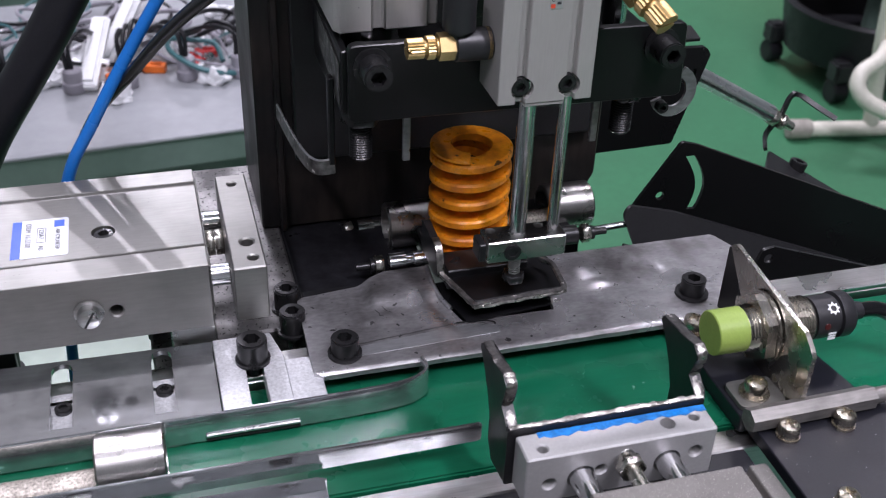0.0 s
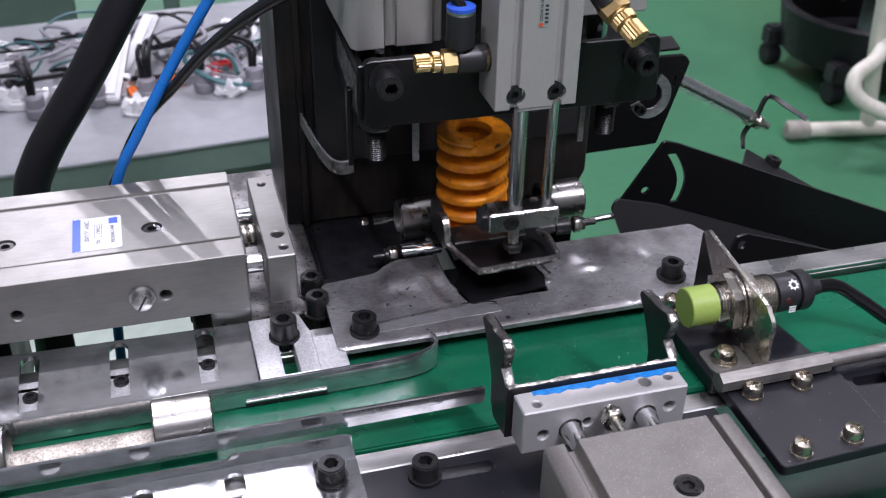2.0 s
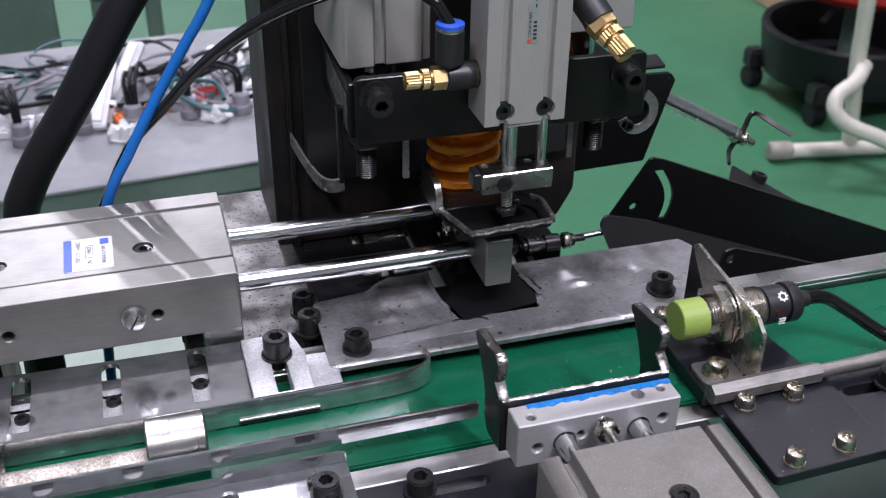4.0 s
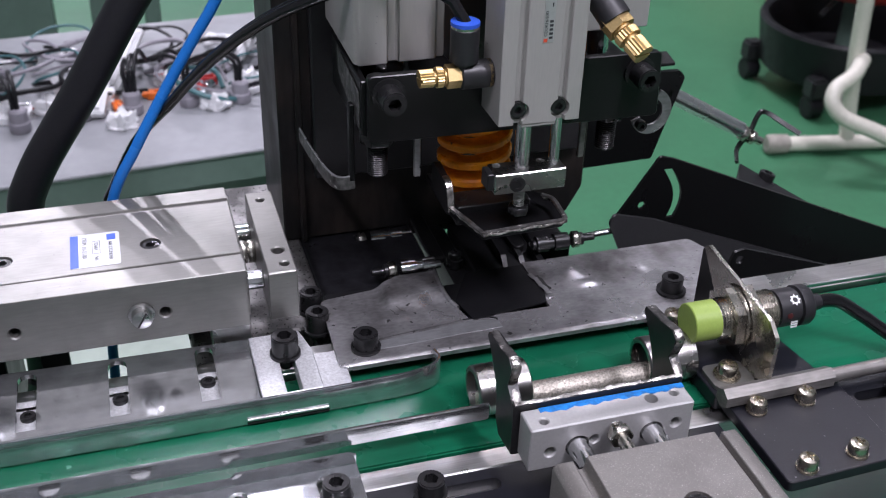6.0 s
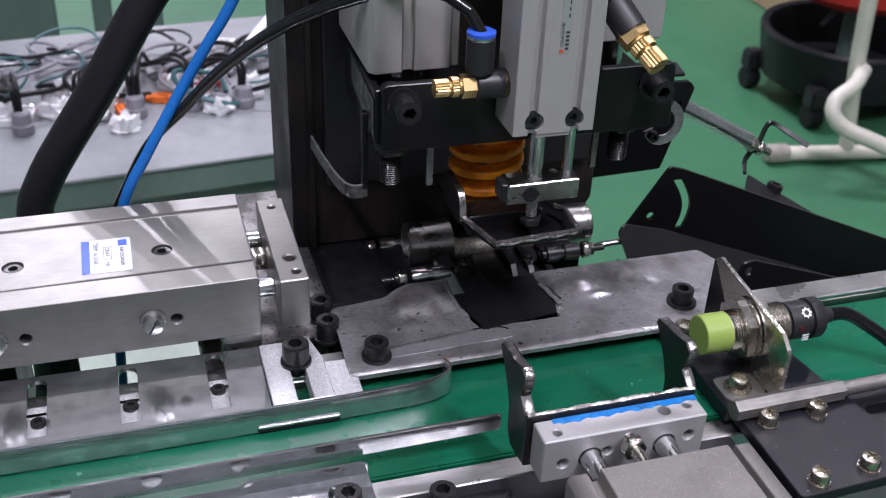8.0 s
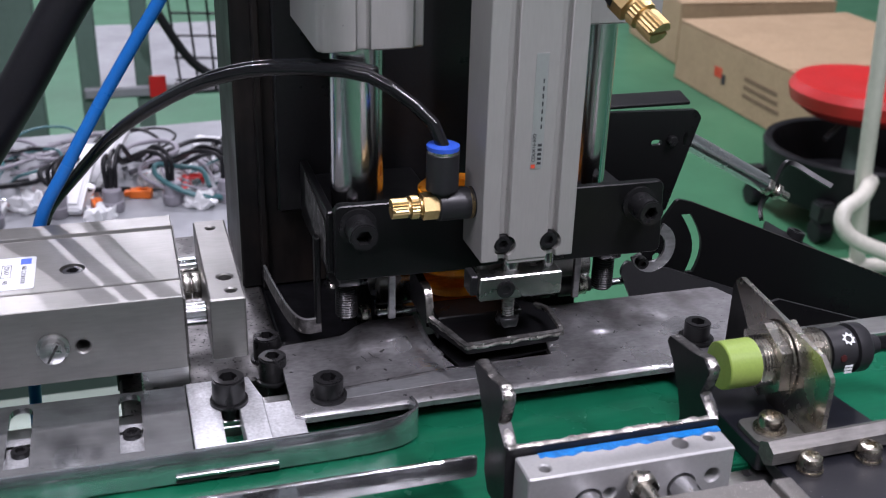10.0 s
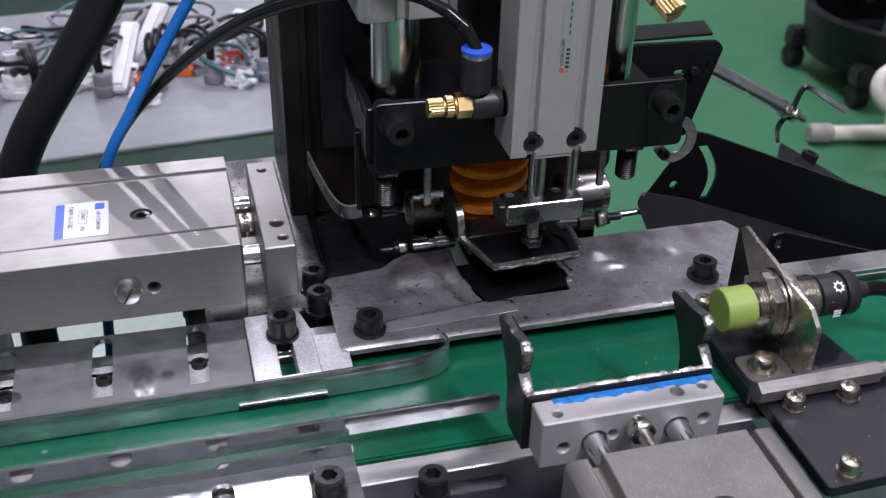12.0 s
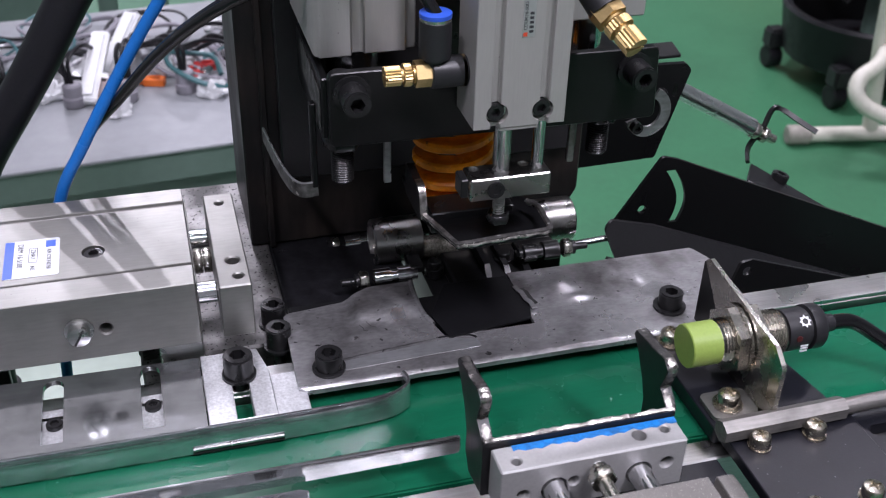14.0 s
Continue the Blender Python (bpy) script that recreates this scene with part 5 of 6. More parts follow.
# ---- discharge chute ----
def build_chute():
    c = thing("discharge_chute", "black sheet steel discharge chute with slotted side plates and support rod", "chute")
    back = rounded([(0.2165, -0.0140), (0.2385, 0.0205), (0.2470, 0.0180), (0.80, -0.225), (0.80, -0.290)], [0.002, 0.003, 0.004, 0, 0])
    arc = [(0.2462 + 0.0030 * k / 8 + 0.0062 * math.sin(math.pi * k / 9), 0.0125 - 0.0038 * k) for k in range(9)]
    arc2 = [(x - 0.0048, z) for x, z in arc[::-1]]
    part("side_plate", plate(back, 0.0020, at(0, 0.4060, 0) @ XZ, [arc + arc2, circle(0.2310, -0.0080, 0.0022, 14)]), BLACK_SHEET, c, "black slotted side plate")
    front = rounded([(0.1995, 0.0000), (0.2040, 0.0030), (0.2280, -0.0045), (0.80, -0.2420), (0.80, -0.300), (0.2150, -0.050)], [0.003, 0.004, 0.004, 0, 0, 0.004])
    lean = Matrix(((1, 0, 0, 0), (0.30, 1, 0.70, -0.0600), (0, 0, 1, 0), (0, 0, 0, 1)))
    part("side_plate", placed(plate(front, 0.0020, at(0, 0.3800, 0) @ XZ), lean), BLACK_STEEL, c, "black leaning side plate with rounded end")
    rail = rounded([(0.2440, -0.0400), (0.2540, -0.0060), (0.2600, -0.0050), (0.36, -0.040), (0.36, -0.075)], [0.001, 0.003, 0.002, 0, 0])
    part("end_plate", plate(rail, 0.0016, at(0, 0.3480, 0) @ XZ, [circle(0.2580, -0.0110, 0.0024, 14)]), BLACK_SHEET, c)
    slope = math.atan2(0.243, 0.553)
    part("chute_floor", placed(box(0, 0.64, 0.3802, 0.4038, -0.0015, 0.0, 0.0), at(0.2150, 0, -0.0330) @ pose(0, 0, 0, 0, math.degrees(slope), 0)), BLACK_SHEET, c)
    rear = rounded([(0.2000, -0.0060), (0.2570, -0.0045), (0.2710, 0.0440), (0.2680, 0.0480), (0.2000, 0.0500)], [0, 0.002, 0.003, 0.003, 0])
    rp = part("rear_plate", plate(rear, 0.0030, at(0, 0.4500, 0) @ XZ, [slot_loop(0.2625, 0.2645, 0.0300, 0.0370), slot_loop(0.2450, 0.2510, 0.0310, 0.0340)]), BLACK_SHEET, c, "black rear plate with slots")
    part("rear_flange", placed(box(0.2050, 0.2660, 0, 0.012, -0.0020, 0, 0.0004), at(0, 0.4505, 0.0515) @ pose(0, 0, 0, 12, 0, 0)), BLACK_SHEET, rp)
    part("nut", placed(plate(hex_loop(0.0028), 0.0030, None, (), 0.0003), axis_matrix((0.2555, 0.4470, 0.0335), (0, -1, 0))), BLACK_OXIDE, rp)
    part("support_rod", rod((0.2600, 0.4560, 0.0350), (0.3190, 0.4560, 0.0020), 0.0047), CHROME_HIGHLIGHT, c, "chromed support rod")
    q, d = Vector((0.3185, 0.4560, 0.0012)), Vector((0.0590, 0, -0.0325)).normalized()
    part("rod_nut", placed(plate(hex_loop(0.0050), 0.0045, None, (), 0.0004), axis_matrix(q, d)), NICKEL, c)
    part("rod_tip", rod(q, q + d * 0.018, 0.0026), NICKEL, c)
    part("rod_nut", placed(plate(hex_loop(0.0048), 0.0035, None, (), 0.0004), axis_matrix(q + d * 0.0075, d)), NICKEL, c)
    part("clevis", sweep(smooth_path([(0.3150, 0.4480, -0.0150), (0.3190, 0.4560, -0.0100), (0.3255, 0.4560, 0.0000), (0.3290, 0.4560, 0.0110), (0.3330, 0.4545, 0.0125), (0.3400, 0.4470, 0.0085), (0.3480, 0.4390, 0.0040)], 4), [(-0.0013, -0.0010), (0.0013, -0.0010), (0.0013, 0.0010), (-0.0013, 0.0010)], up=(0.4, -1, 0)), BLACK_STEEL, c, "bent black steel clevis")
    part("lug", placed(box(0, 0.048, -0.010, 0.010, -0.0020, 0, 0.0004), at(0.3120, 0.4400, -0.0160) @ pose(0, 0, 0, 0, 23, -35)), BLACK_STEEL, c)
    socket_screw(c, (0.3300, 0.4390, -0.0250), (0.3, 0, 1), 0.0048, 0.0060)
    part("cross_pin", rod((0.1845, 0.3790, -0.0058), (0.2060, 0.3790, -0.0046), 0.0016), CHROME, c, "bright cross pin")
    part("cross_rod", rod((0.40, 0.3400, -0.0300), (0.52, 0.3400, -0.0200), 0.0040), CHROME, c)
    part("leg", box(0.75, 0.77, 0.3705, 0.4020, FLOOR_Z, -0.2800, 0.001), BLACK_SHEET, c)
    return c


build_chute()


# ---- tubes and hoses ----
def build_hoses():
    t = thing("cable_conduit", "thick matt black cable conduit standing behind the cylinder", "hose")
    part("end_cuff", lathe((-0.0864, 0.440, -0.106), (0.06, 0, 1), [(0, 0.0086), (0.0005, 0.0105), (0.020, 0.0105), (0.021, 0.0088)], 24), PLASTIC_BLACK, t)
    part("sleeve", hose([(-0.086, 0.440, -0.10), (-0.080, 0.440, 0.000), (-0.072, 0.440, 0.030), (-0.042, 0.440, 0.075), (-0.018, 0.442, 0.112), (0.010, 0.445, 0.150), (0.040, 0.45, 0.20), (0.06, 0.46, 0.30)], 0.0086, 16), RUBBER, t)
    t = thing("blue_air_tube", "bright blue polyurethane air tube", "air tube")
    part("tube", hose([(-0.052, 0.406, -0.12), (-0.046, 0.410, -0.02), (-0.0375, 0.406, 0.0305), (-0.0238, 0.407, 0.0565), (-0.0090, 0.409, 0.0805), (0.0050, 0.410, 0.102), (0.0180, 0.410, 0.122), (0.038, 0.412, 0.16), (0.06, 0.415, 0.22)], 0.0025, 14), TUBE_BLUE, t)


BEND, ALONG, ACROSS = Vector((0.0130, 0.3840, 0.1000)), Vector((0.8225, -0.5687, 0)), Vector((0.5687, 0.8225, 0))
TUBE_UP = [(-0.0646, -0.0763), (-0.0446, -0.0418), (-0.0250, -0.0206), (-0.0096, -0.0038), (0.0048, 0.0096), (0.0183, 0.0200), (0.0312, 0.0283), (0.0460, 0.0360),
           (0.0600, 0.0420), (0.0750, 0.0470), (0.0880, 0.0480), (0.0985, 0.0438), (0.1045, 0.0390), (0.1064, 0.0345)]
TUBE_DOWN = [(-0.0655, -0.0762), (-0.0521, -0.0559), (-0.0248, -0.0269), (0.0033, -0.0059), (0.0286, 0.0068), (0.0522, 0.0133), (0.0746, 0.0164), (0.0877, 0.0140),
             (0.0986, 0.0082), (0.1045, 0.0025), (0.1064, -0.0025)]
LINKS = 24


def even_points(rows, n):
    """n + 1 points at equal steps along the smooth line through the rows."""
    line = smooth_path([(a, b, 0) for a, b in rows], 10)
    far = [0.0]
    for a, b in zip(line, line[1:]):
        far.append(far[-1] + (b - a).length)
    out, k = [], 0
    for i in range(n + 1):
        want = far[-1] * i / n
        while k < len(far) - 2 and far[k + 1] < want:
            k += 1
        out.append(line[k].lerp(line[k + 1], (want - far[k]) / max(far[k + 1] - far[k], 1e-9)))
    return out


def tube_point(along, up):
    """A point of the tube's upright plane, which bends back behind the blue tube at its low end."""
    return BEND + ALONG * along + Vector((0, 0, up)) + Vector((0, 0.90, -0.44)) * 0.22 * max(0.0, 0.02 - along)


def tube_poses(drop):
    """Where the links of the air tube lie once the press head has gone down by drop."""
    share = drop / 0.037
    line = [a.lerp(b, share) for a, b in zip(even_points(TUBE_UP, LINKS), even_points(TUBE_DOWN, LINKS))]
    line = [tube_point(p.x, p.y) for p in line]
    out = []
    for a, b in zip(line, line[1:]):
        x = (b - a).normalized()
        z = x.cross(ACROSS).normalized()
        m = Matrix((x, ACROSS, z)).transposed().to_4x4()
        m.translation = (a + b) / 2
        out.append(m)
    return out


def build_air_tube():
    t = thing("black_air_tube", "glossy black twin air tube arching to the press head fitting", "air tube")
    tail = [tube_point(a, b) for a, b in ((-0.0610, -0.0700), (-0.0655, -0.0790), (-0.0690, -0.1000), (-0.0700, -0.1400))]
    part("tube_end", join(hose(tail, 0.0023, 12), hose([p + Vector((0.0010, 0.0030, 0.0008)) for p in tail], 0.0020, 12)), TUBE_BLACK, t)
    half = 0.0058
    for k in range(LINKS):
        body = lathe((-half, 0, 0), (1, 0, 0), [(0, 0.0016), (0.0008, 0.0023), (2 * half - 0.0008, 0.0023), (2 * half, 0.0016)], 14)
        if k < LINKS - 4:
            body = join(body, lathe((-half, 0.0032, 0.0010), (1, 0, 0), [(0, 0.0014), (0.0008, 0.0020), (2 * half - 0.0008, 0.0020), (2 * half, 0.0014)], 14))
        part("tube_link", body, TUBE_BLACK, t)
    return t


build_hoses()
AIR_TUBE = build_air_tube()


# ---- bench with wiring behind the press ----
BENCH = at(-0.16, 0.970, -0.25) @ pose(0, 0, 0, 0, 0, 5)


def build_bench():
    b = thing("work_bench", "green painted bench covered with a white sheet", "work bench")
    part("sheet", placed(box(-0.9, 0.50, 0.0, 0.41, -0.004, 0.0, 0.001), BENCH), SHEET_WHITE, b, "white plastic bench sheet")
    part("top", placed(box(-0.9, 0.50, 0.004, 0.41, -0.036, -0.0045, 0.001), BENCH), GREEN_PAINT, b)
    part("apron", placed(box(-0.88, 0.48, 0.02, 0.04, -0.30, -0.0365, 0.001), BENCH), GREEN_PAINT, b)
    for x in (-0.86, 0.43):
        for y in (0.045, 0.36):
            part("leg", placed(box(x, x + 0.04, y, y + 0.04, FLOOR_Z + 0.25, -0.0365, 0.001), BENCH), GREEN_PAINT, b)
    return b


build_bench()


def build_bin():
    b = thing("storage_bin", "pale grey-green plastic bin under the bench", "bin")
    part("body", bevelled(plate(rounded([(-0.26, 0.74), (0.10, 0.74), (0.10, 0.94), (-0.26, 0.94)], 0.02), 0.42, at(0, 0, FLOOR_Z)), 0.003), BIN_PALE, b)
    part("rim", plate(rounded([(-0.266, 0.734), (0.106, 0.734), (0.106, 0.946), (-0.266, 0.946)], 0.02), 0.014, at(0, 0, FLOOR_Z + 0.4202)), BIN_PALE, b)
    return b


build_bin()


def cable_cap(x, y, rz, colour=GREY_PLASTIC):
    c = thing("cable_connector", "grey round cable connector with black leads on the bench", "connector", "connectors on the bench")
    z = -0.2495
    part("shell", lathe((x, y, z), (0, 0, 1), [(0, 0.0105), (0.002, 0.0115), (0.011, 0.0115), (0.012, 0.0100), (0.024, 0.0100), (0.026, 0.0080)], 22), colour, c, "grey ribbed connector shell")
    a = radians(rz)
    for k in range(2 + int(abs(x) * 1000) % 2):
        s = 0.0040 * (k - 1.0)
        dx, dy = math.cos(a) * 0.06, math.sin(a) * 0.06
        part("lead", hose([(x + s, y, z + 0.020), (x + s * 1.5, y + 0.004, z + 0.05), (x + dx * 0.5 + s * 2, y + dy * 0.5, z + 0.052 + 0.005 * k), (x + dx + s * 3, y + dy + 0.02, z + 0.030), (x + dx * 1.7 + s * 4, y + dy * 1.7 + 0.04, z + 0.004)], 0.0026, 8, 5), RUBBER, c)
    return c


for cx, cy, ca in ((-0.142, 1.096, 100), (-0.078, 1.112, 60), (-0.023, 1.114, 80), (0.040, 1.122, 120), (0.098, 1.118, 140), (0.150, 1.16, 110), (-0.20, 1.07, 70)):
    cable_cap(cx, cy, ca)


def bench_clutter():
    rnd = random.Random(7)
    kinds = [("wire_loop", "loose coloured wire lying in loops on the bench", "wire"), ("plug_housing", "small moulded plug housing on the bench", "plug"), ("crimp_terminal", "shiny metal terminal on the bench", "terminal")]
    for k in range(84):
        x, y = rnd.uniform(-0.30, 0.20), rnd.uniform(1.12, 1.31)
        which = rnd.choice((0, 0, 1, 1, 1, 2))
        n, lab, cat = kinds[which]
        t = thing(n, lab, cat, cat + "s on the bench")
        a = rnd.uniform(0, 6.3)
        if which == 0:
            mat = rnd.choice((RUBBER, RUBBER, RUBBER, GREY_PLASTIC, TEAL_WIRE, GREY_PLASTIC, RUBBER))
            pts = []
            for j in range(7):
                r = 0.02 + 0.006 * j
                pts.append((x + r * math.cos(a + j * 0.9), y + r * math.sin(a + j * 0.9), -0.2470 + 0.030 * math.sin(j * 0.52) * rnd.uniform(0.6, 1.0)))
            part("wire", hose(pts, rnd.choice((0.0016, 0.0022, 0.0030)), 7, 5), mat, t)
        elif which == 1:
            mat = rnd.choice((WHITE_PLASTIC, WHITE_PLASTIC, WHITE_PLASTIC, GREY_PLASTIC, GREY_PLASTIC, GREY_PLASTIC, WHITE_PLASTIC, RED_PLASTIC, WHITE_PLASTIC, ORANGE_PLASTIC))
            m = at(x, y, -0.2498) @ pose(0, 0, 0, 0, 0, math.degrees(a))
            part("housing", placed(join(box(-0.012, 0.012, -0.006, 0.006, 0, 0.009, 0.001), box(-0.018, -0.012, -0.004, 0.004, 0.002, 0.007, 0.0006)), m), mat, t)
            part("latch", placed(box(-0.004, 0.008, -0.002, 0.002, 0.009, 0.0112, 0.0004), m), mat, t)
        else:
            m = at(x, y, -0.2498) @ pose(0, 0, 0, 0, 0, math.degrees(a))
            part("barrel", placed(join(rod((-0.010, 0, 0.005), (0.006, 0, 0.005), 0.005, 14), box(0.006, 0.020, -0.006, 0.006, 0.003, 0.006, 0.0006)), m), CHROME, t)


bench_clutter()


def clear_tubes():
    for x, y, a in ((-0.020, 1.215, 62), (0.140, 1.255, 40), (-0.05, 1.16, 75)):
        t = thing("marker_tube", "white plastic sleeve strip leaning over the wiring", "sleeve", "sleeves on the bench")
        m = at(x, y, -0.2495) @ pose(0, 0, 0, 0, -28, a)
        part("sleeve", placed(join(box(-0.048, 0.048, -0.010, 0.010, 0.026, 0.036, 0.002, 2), box(-0.042, 0.042, -0.006, 0.006, 0.0365, 0.0390, 0.0006)), m), WHITE_PLASTIC, t)


clear_tubes()


def crumpled_bag(x, y, size, seed):
    rnd = random.Random(seed)
    b = thing("plastic_bag", "small crumpled glossy white plastic bag on the bench", "plastic bag", "bags on the bench")
    bm = bmesh.new()
    bmesh.ops.create_icosphere(bm, subdivisions=3, radius=1.0)
    for v in bm.verts:
        k = 0.75 + 0.35 * math.sin(v.co.x * 5 + seed) * math.sin(v.co.y * 6 + 2 * seed) + rnd.uniform(-0.12, 0.12)
        v.co = Vector((v.co.x * size * k, v.co.y * size * 0.7 * k, max(0.0, (v.co.z + 0.6) * size * 0.62 * k)))
    part("film", placed(bm, at(x, y, -0.2498)), BAG_WHITE, b)


for bx, by, bs, bk in ((-0.105, 1.135, 0.024, 3), (-0.060, 1.140, 0.028, 5), (-0.085, 1.175, 0.030, 8), (-0.036, 1.082, 0.022, 11), (-0.165, 1.130, 0.026, 14), (-0.22, 1.11, 0.026, 17), (0.068, 1.105, 0.020, 21), (0.028, 1.175, 0.024, 25), (0.115, 1.160, 0.022, 29)):
    crumpled_bag(bx, by, bs, bk)


# ---- things standing on the hall floor ----
def build_rack():
    r = thing("storage_rack", "green painted steel rack with a pale shelf board", "rack")
    for x, w in ((-0.30, 0.16), (-0.075, 0.035), (0.022, 0.030), (0.30, 0.03)):
        part("post", box(x, x + w, 2.0, 2.04, FLOOR_Z, 0.6, 0.003), GREEN_PAINT if w > 0.02 else ALU, r)
    part("shelf", box(-0.07, 0.42, 1.99, 2.50, -0.385, -0.365, 0.003), SHEET_WHITE, r, "pale shelf board")
    part("beam", box(-0.30, 0.42, 2.045, 2.085, -0.12, -0.07, 0.003), GREEN_PAINT, r)
    part("beam", box(-0.30, 0.42, 2.045, 2.085, -0.60, -0.56, 0.003), GREEN_PAINT, r)
    part("red_corner", box(0.045, 0.075, 1.985, 1.989, -0.385, -0.345, 0.001), RED_PLASTIC, r)
    return r


build_rack()


def build_mesh_basket():
    b = thing("wire_basket", "black wire mesh basket behind the bench", "basket")
    for k in range(7):
        part("wire", rod((0.10 + 0.03 * k, 1.93, -0.36), (0.08 + 0.034 * k, 1.93, -0.12), 0.0022, 8), RUBBER, b)
    for k in range(6):
        part("wire", rod((0.09, 1.935, -0.34 + 0.04 * k), (0.29, 1.935, -0.35 + 0.04 * k), 0.0022, 8), RUBBER, b)
    part("cable", hose([(0.06, 1.90, -0.20), (0.12, 1.90, -0.30), (0.20, 1.90, -0.345), (0.30, 1.90, -0.355)], 0.008, 10), RUBBER, b)
    part("shelf_hook", box(0.09, 0.29, 1.93, 1.99, -0.3645, -0.3605, 0.001), RUBBER, b)
    return b


build_mesh_basket()


def build_stool():
    s = thing("swivel_stool", "red plastic swivel stool on a black ring base with casters", "stool")
    x, y = 1.665, 2.067
    part("ring", lathe((x, y, FLOOR_Z + 0.060), (0, 0, 1), [(0, 0.146), (0.004, 0.193), (0.115, 0.211), (0.123, 0.206), (0.119, 0.191), (0.020, 0.172), (0.018, 0.0)], 48), RUBBER, s, "black round base")
    for k in range(5):
        a = 2 * math.pi * k / 5 + 2.6
        px, py = x + 0.211 * math.cos(a), y + 0.211 * math.sin(a)
        f = part("caster_fork", box(px - 0.022, px + 0.022, py - 0.022, py + 0.022, FLOOR_Z + 0.052, FLOOR_Z + 0.100, 0.006, 2), PLASTIC_BLACK, s)
        part("caster_wheel", rod((px - 0.018, py, FLOOR_Z + 0.0275), (px + 0.018, py, FLOOR_Z + 0.0275), 0.0275, 24, 0.004), RUBBER, f)
    part("post", rod((x, y, FLOOR_Z + 0.075), (x, y, -0.530), 0.020), GREEN_PAINT, s, "painted centre post")
    part("lever", hose([(x, y, -0.540), (x - 0.06, y - 0.03, -0.545), (x - 0.13, y - 0.06, -0.580)], 0.006, 10), PLASTIC_BLACK, s)
    part("seat", lathe((x, y, -0.545), (0, 0, 1), [(0, 0.03), (0.005, 0.130), (0.030, 0.165), (0.060, 0.172), (0.078, 0.160), (0.080, 0.120), (0.074, 0.06), (0.072, 0)], 56), RED_PLASTIC, s, "glossy red dished seat")
    return s


def build_stand():
    s = thing("tube_stand", "cream coated tubular stand with grey foot caps", "stand")
    r = 0.0165
    part("foot_tube", hose([(1.335, 1.78, -0.778), (1.47, 1.755, -0.778), (1.62, 1.73, -0.778), (1.95, 1.68, -0.778)], r, 16), CREAM_TUBE, s)
    part("foot_cap", rod((1.300, 1.787, -0.778), (1.350, 1.778, -0.778), 0.0215, 20, 0.004), CREAM_CAP, s)
    part("upright", hose([(1.480, 1.755, -0.765), (1.455, 1.752, -0.60), (1.440, 1.75, -0.43), (1.42, 1.75, -0.10), (1.40, 1.75, 0.4)], r, 16), CREAM_TUBE, s)
    part("loop", hose([(1.462, 1.740, -0.575), (1.415, 1.70, -0.590), (1.372, 1.69, -0.612), (1.362, 1.675, -0.640), (1.385, 1.655, -0.665), (1.450, 1.62, -0.690), (1.56, 1.55, -0.735), (1.75, 1.45, -0.78)], r, 16), CREAM_TUBE, s)
    return s


def carton(x0, x1, y0, y1, z0, z1, rz, label, printed=True):
    c = thing("cardboard_box", label, "box", "cardboard boxes")
    m = at((x0 + x1) / 2, (y0 + y1) / 2, z0) @ pose(0, 0, 0, 0, 0, rz)
    w, d, h = x1 - x0, y1 - y0, z1 - z0
    part("body", placed(box(-w / 2, w / 2, -d / 2, d / 2, 0, h, 0.004, 2), m), CARTON, c)
    part("flap", placed(box(-w / 2, w / 2, -d / 2, -0.004, h, h + 0.004, 0.001), m), CARTON, c)
    part("flap", placed(box(-w / 2, w / 2, 0.004, d / 2, h, h + 0.004, 0.001), m), CARTON, c)
    if printed:
        part("emblem", placed(box(-w / 2 - 0.0012, -w / 2, 0.355, 0.400, h * 0.40, h * 0.56, 0), m), INK_RED, c)
        part("emblem", placed(box(-w / 2 - 0.0012, -w / 2, 0.330, 0.352, h * 0.32, h * 0.48, 0), m), INK, c)
        for k in range(3):
            part("print_bar", placed(box(-w / 2 - 0.0012, -w / 2, 0.02 + 0.01 * k, 0.22, h * (0.30 + 0.13 * k), h * (0.36 + 0.13 * k), 0), m), CARTON_DARK, c)
        part("print_bar", placed(box(-w / 2 - 0.0012, -w / 2, -0.22, -0.17, h * 0.30, h * 0.50, 0), m), INK_RED, c)
    return c


build_stool()
build_stand()
carton(1.84, 2.50, 1.96, 3.28, FLOOR_Z, -0.60, 0, "large brown cardboard box with red emblem on the floor")
carton(1.95, 2.55, 3.40, 3.90, FLOOR_Z, -0.58, -6, "small brown cardboard box on the floor", False)


# ---- what moves ----
def shifted(rows):
    return [(t, at(*p)) for t, p in rows]


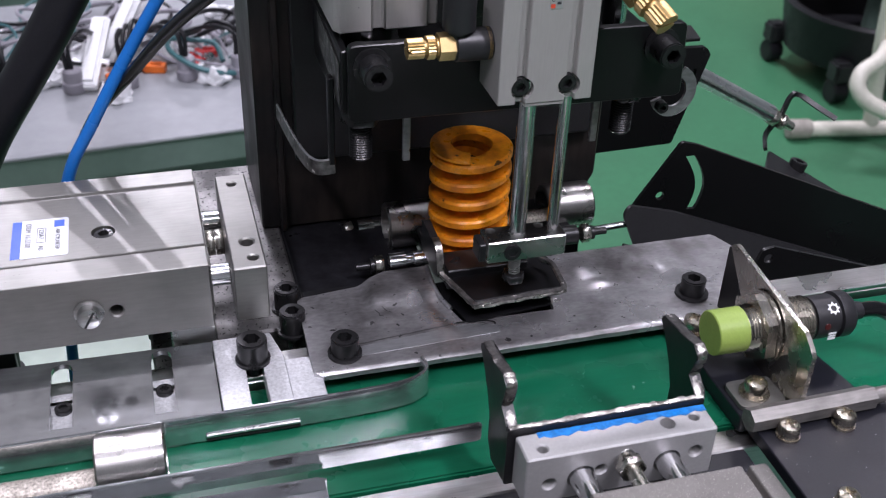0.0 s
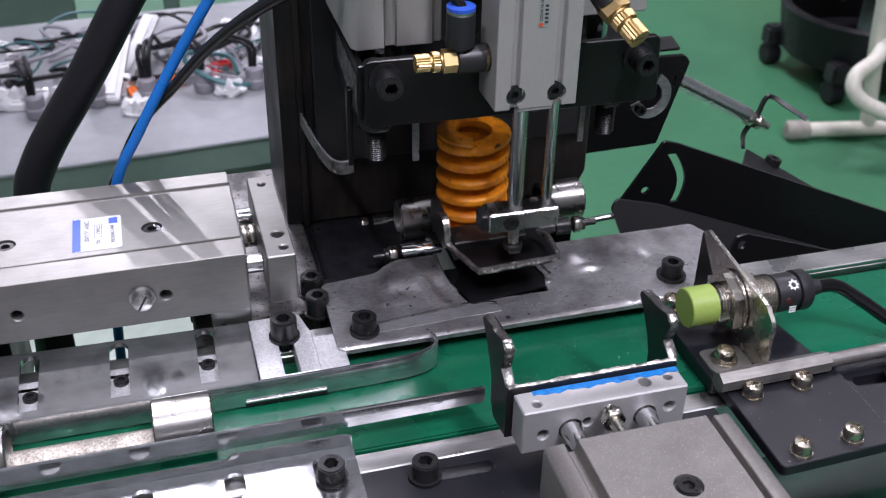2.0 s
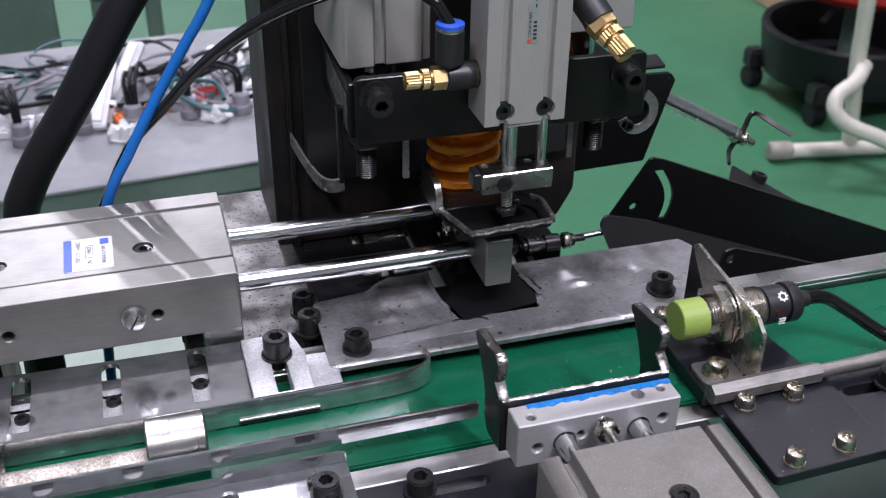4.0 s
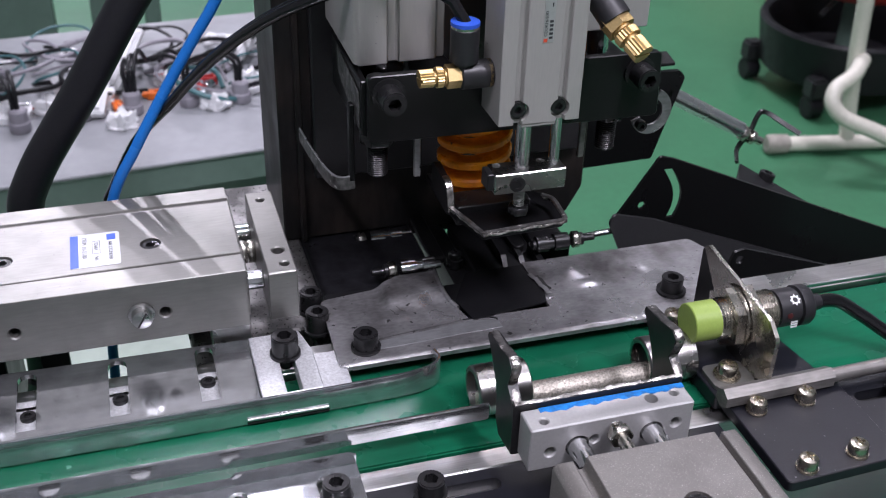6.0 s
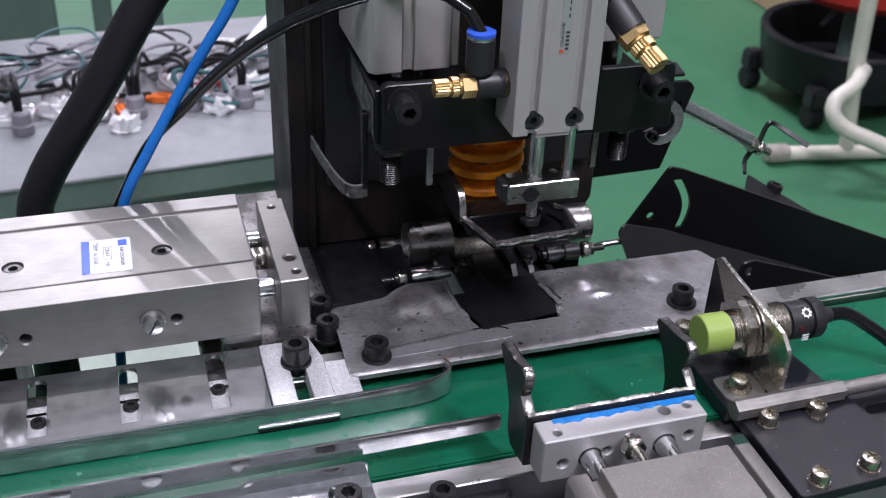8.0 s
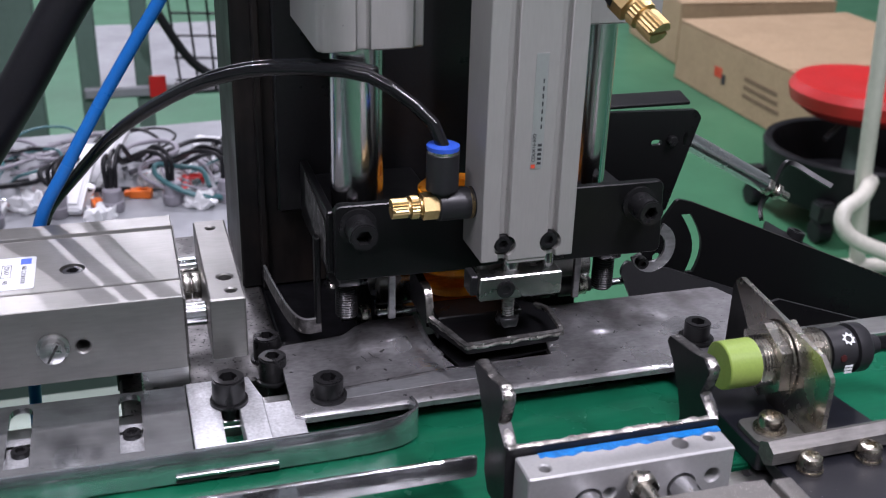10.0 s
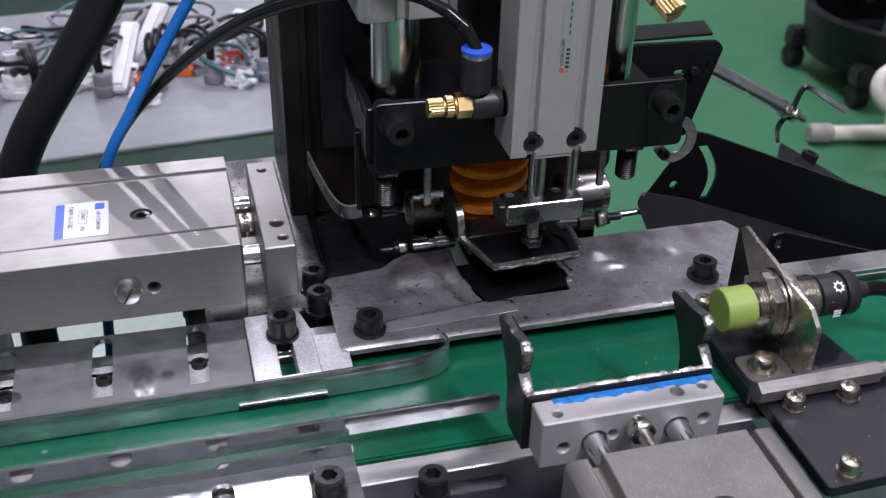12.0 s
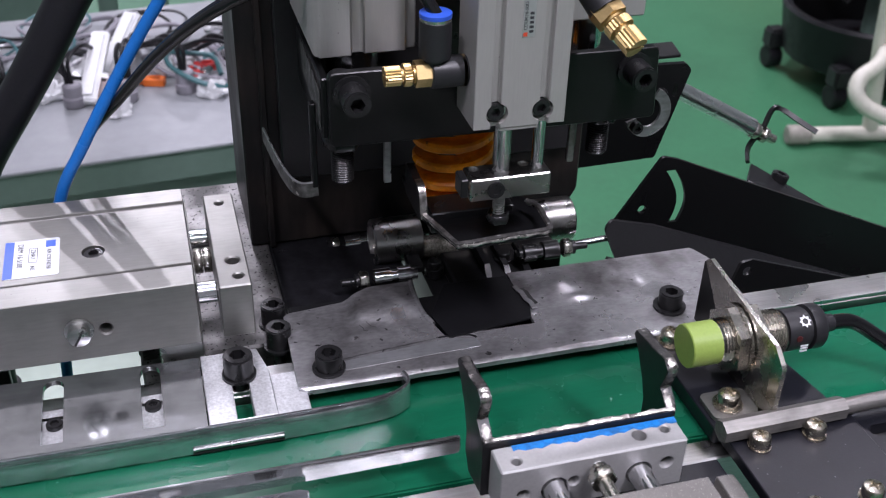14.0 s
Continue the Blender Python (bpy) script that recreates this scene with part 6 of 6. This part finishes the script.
def motions():
    head = [(0, 0), (8.38, 0), (8.5, -0.0075), (8.7, -0.0200), (9.0, -0.0355), (9.2, -0.0445), (9.5, -0.0510), (10.9, -0.0510), (11.3, -0.0410), (11.5, -0.0370), (12.0, -0.0270), (12.5, -0.0195), (13.0, -0.0087), (13.5, -0.0015), (14.0, -0.0012)]
    walk(HEAD, shifted([(t, (0, 0, z)) for t, z in head]))
    links = [c for c in AIR_TUBE.children if c.name.startswith("tube_link")]
    paths = [tube_poses(-z) for t, z in head]
    for k, link in enumerate(links):
        walk(link, [(t, path[k]) for (t, z), path in zip(head, paths)])
    clamp = [(0, -0.0340), (1.88, -0.0340), (2.0, -0.0260), (2.25, -0.0080), (2.42, 0), (8.40, 0), (8.5, -0.0145), (8.6, -0.0290), (8.7, -0.0352), (9.0, -0.0357), (11.25, -0.0357), (11.5, -0.0335), (12.0, -0.0260), (12.5, -0.0170), (13.0, -0.0066), (13.4, -0.0004), (14.0, 0.0003)]
    walk(CLAMP, shifted([(t, (0, 0, z)) for t, z in clamp]))
    walk(EJECTOR_SLIDE, shifted([(0, (0, 0, 0)), (3.11, (0, 0, 0)), (3.2, (0.032, 0, 0)), (3.45, (0.098, 0, 0)), (4.3, (0.098, 0, 0)), (4.8, (0, 0, 0)), (14, (0, 0, 0))]))
    push = [(0, 0), (6.05, 0), (6.12, 0.0130), (6.2, 0.0318), (6.4, 0.0705), (6.5, 0.0890), (6.62, 0.1130), (6.72, 0.1215), (7.40, 0.1215), (7.5, 0.0875), (7.6, 0.0600), (7.7, 0.0303), (7.8, 0.0090), (7.88, 0), (14, 0)]
    walk(CRADLE, shifted([(t, (0, 0.915 * y, 0)) for t, y in push]))
    walk(SHAFT_DONE, [(0, at(0.1395, 0.3917, 0.0012)), (3.33, at(0.1395, 0.3917, 0.0012)), (3.5, at(0.1820, 0.3900, 0.0015)), (3.7, at(0.2550, 0.3860, -0.0080) @ pose(0, 0, 0, 0, 8, 0)),
                      (3.9, pose(0.3500, 0.3850, -0.0790, 0, 23.7, 0)), (4.4, pose(0.6200, 0.3850, -0.1975, 0, 23.7, 0)), (14, pose(0.6200, 0.3850, -0.1975, 0, 23.7, 0))])
    x0, x1, y0, y1, zb = -0.0572, 0.1392, 0.2700, 0.3917, 0.0014
    walk(SHAFT_NEXT, shifted([(0, (x0, y0, zb)), (4.95, (x0, y0, zb)), (5.3, (0.0200, y0, zb)), (5.6, (0.0900, y0, zb)), (5.78, (0.1350, y0, zb)), (5.88, (x1, y0, zb)), (6.05, (x1, y0, zb)),
                              (6.12, (x1, y0 + 0.006, 0.0050)), (6.2, (x1 - 0.001, y0 + 0.0205, 0.0104)), (6.4, (x1 - 0.001, y0 + 0.0600, 0.0104)), (6.5, (x1, y0 + 0.082, 0.0085)), (6.62, (x1, y0 + 0.111, 0.0030)), (6.72, (0.1395, y1, 0.0012)), (14, (0.1395, y1, 0.0012))]))


motions()
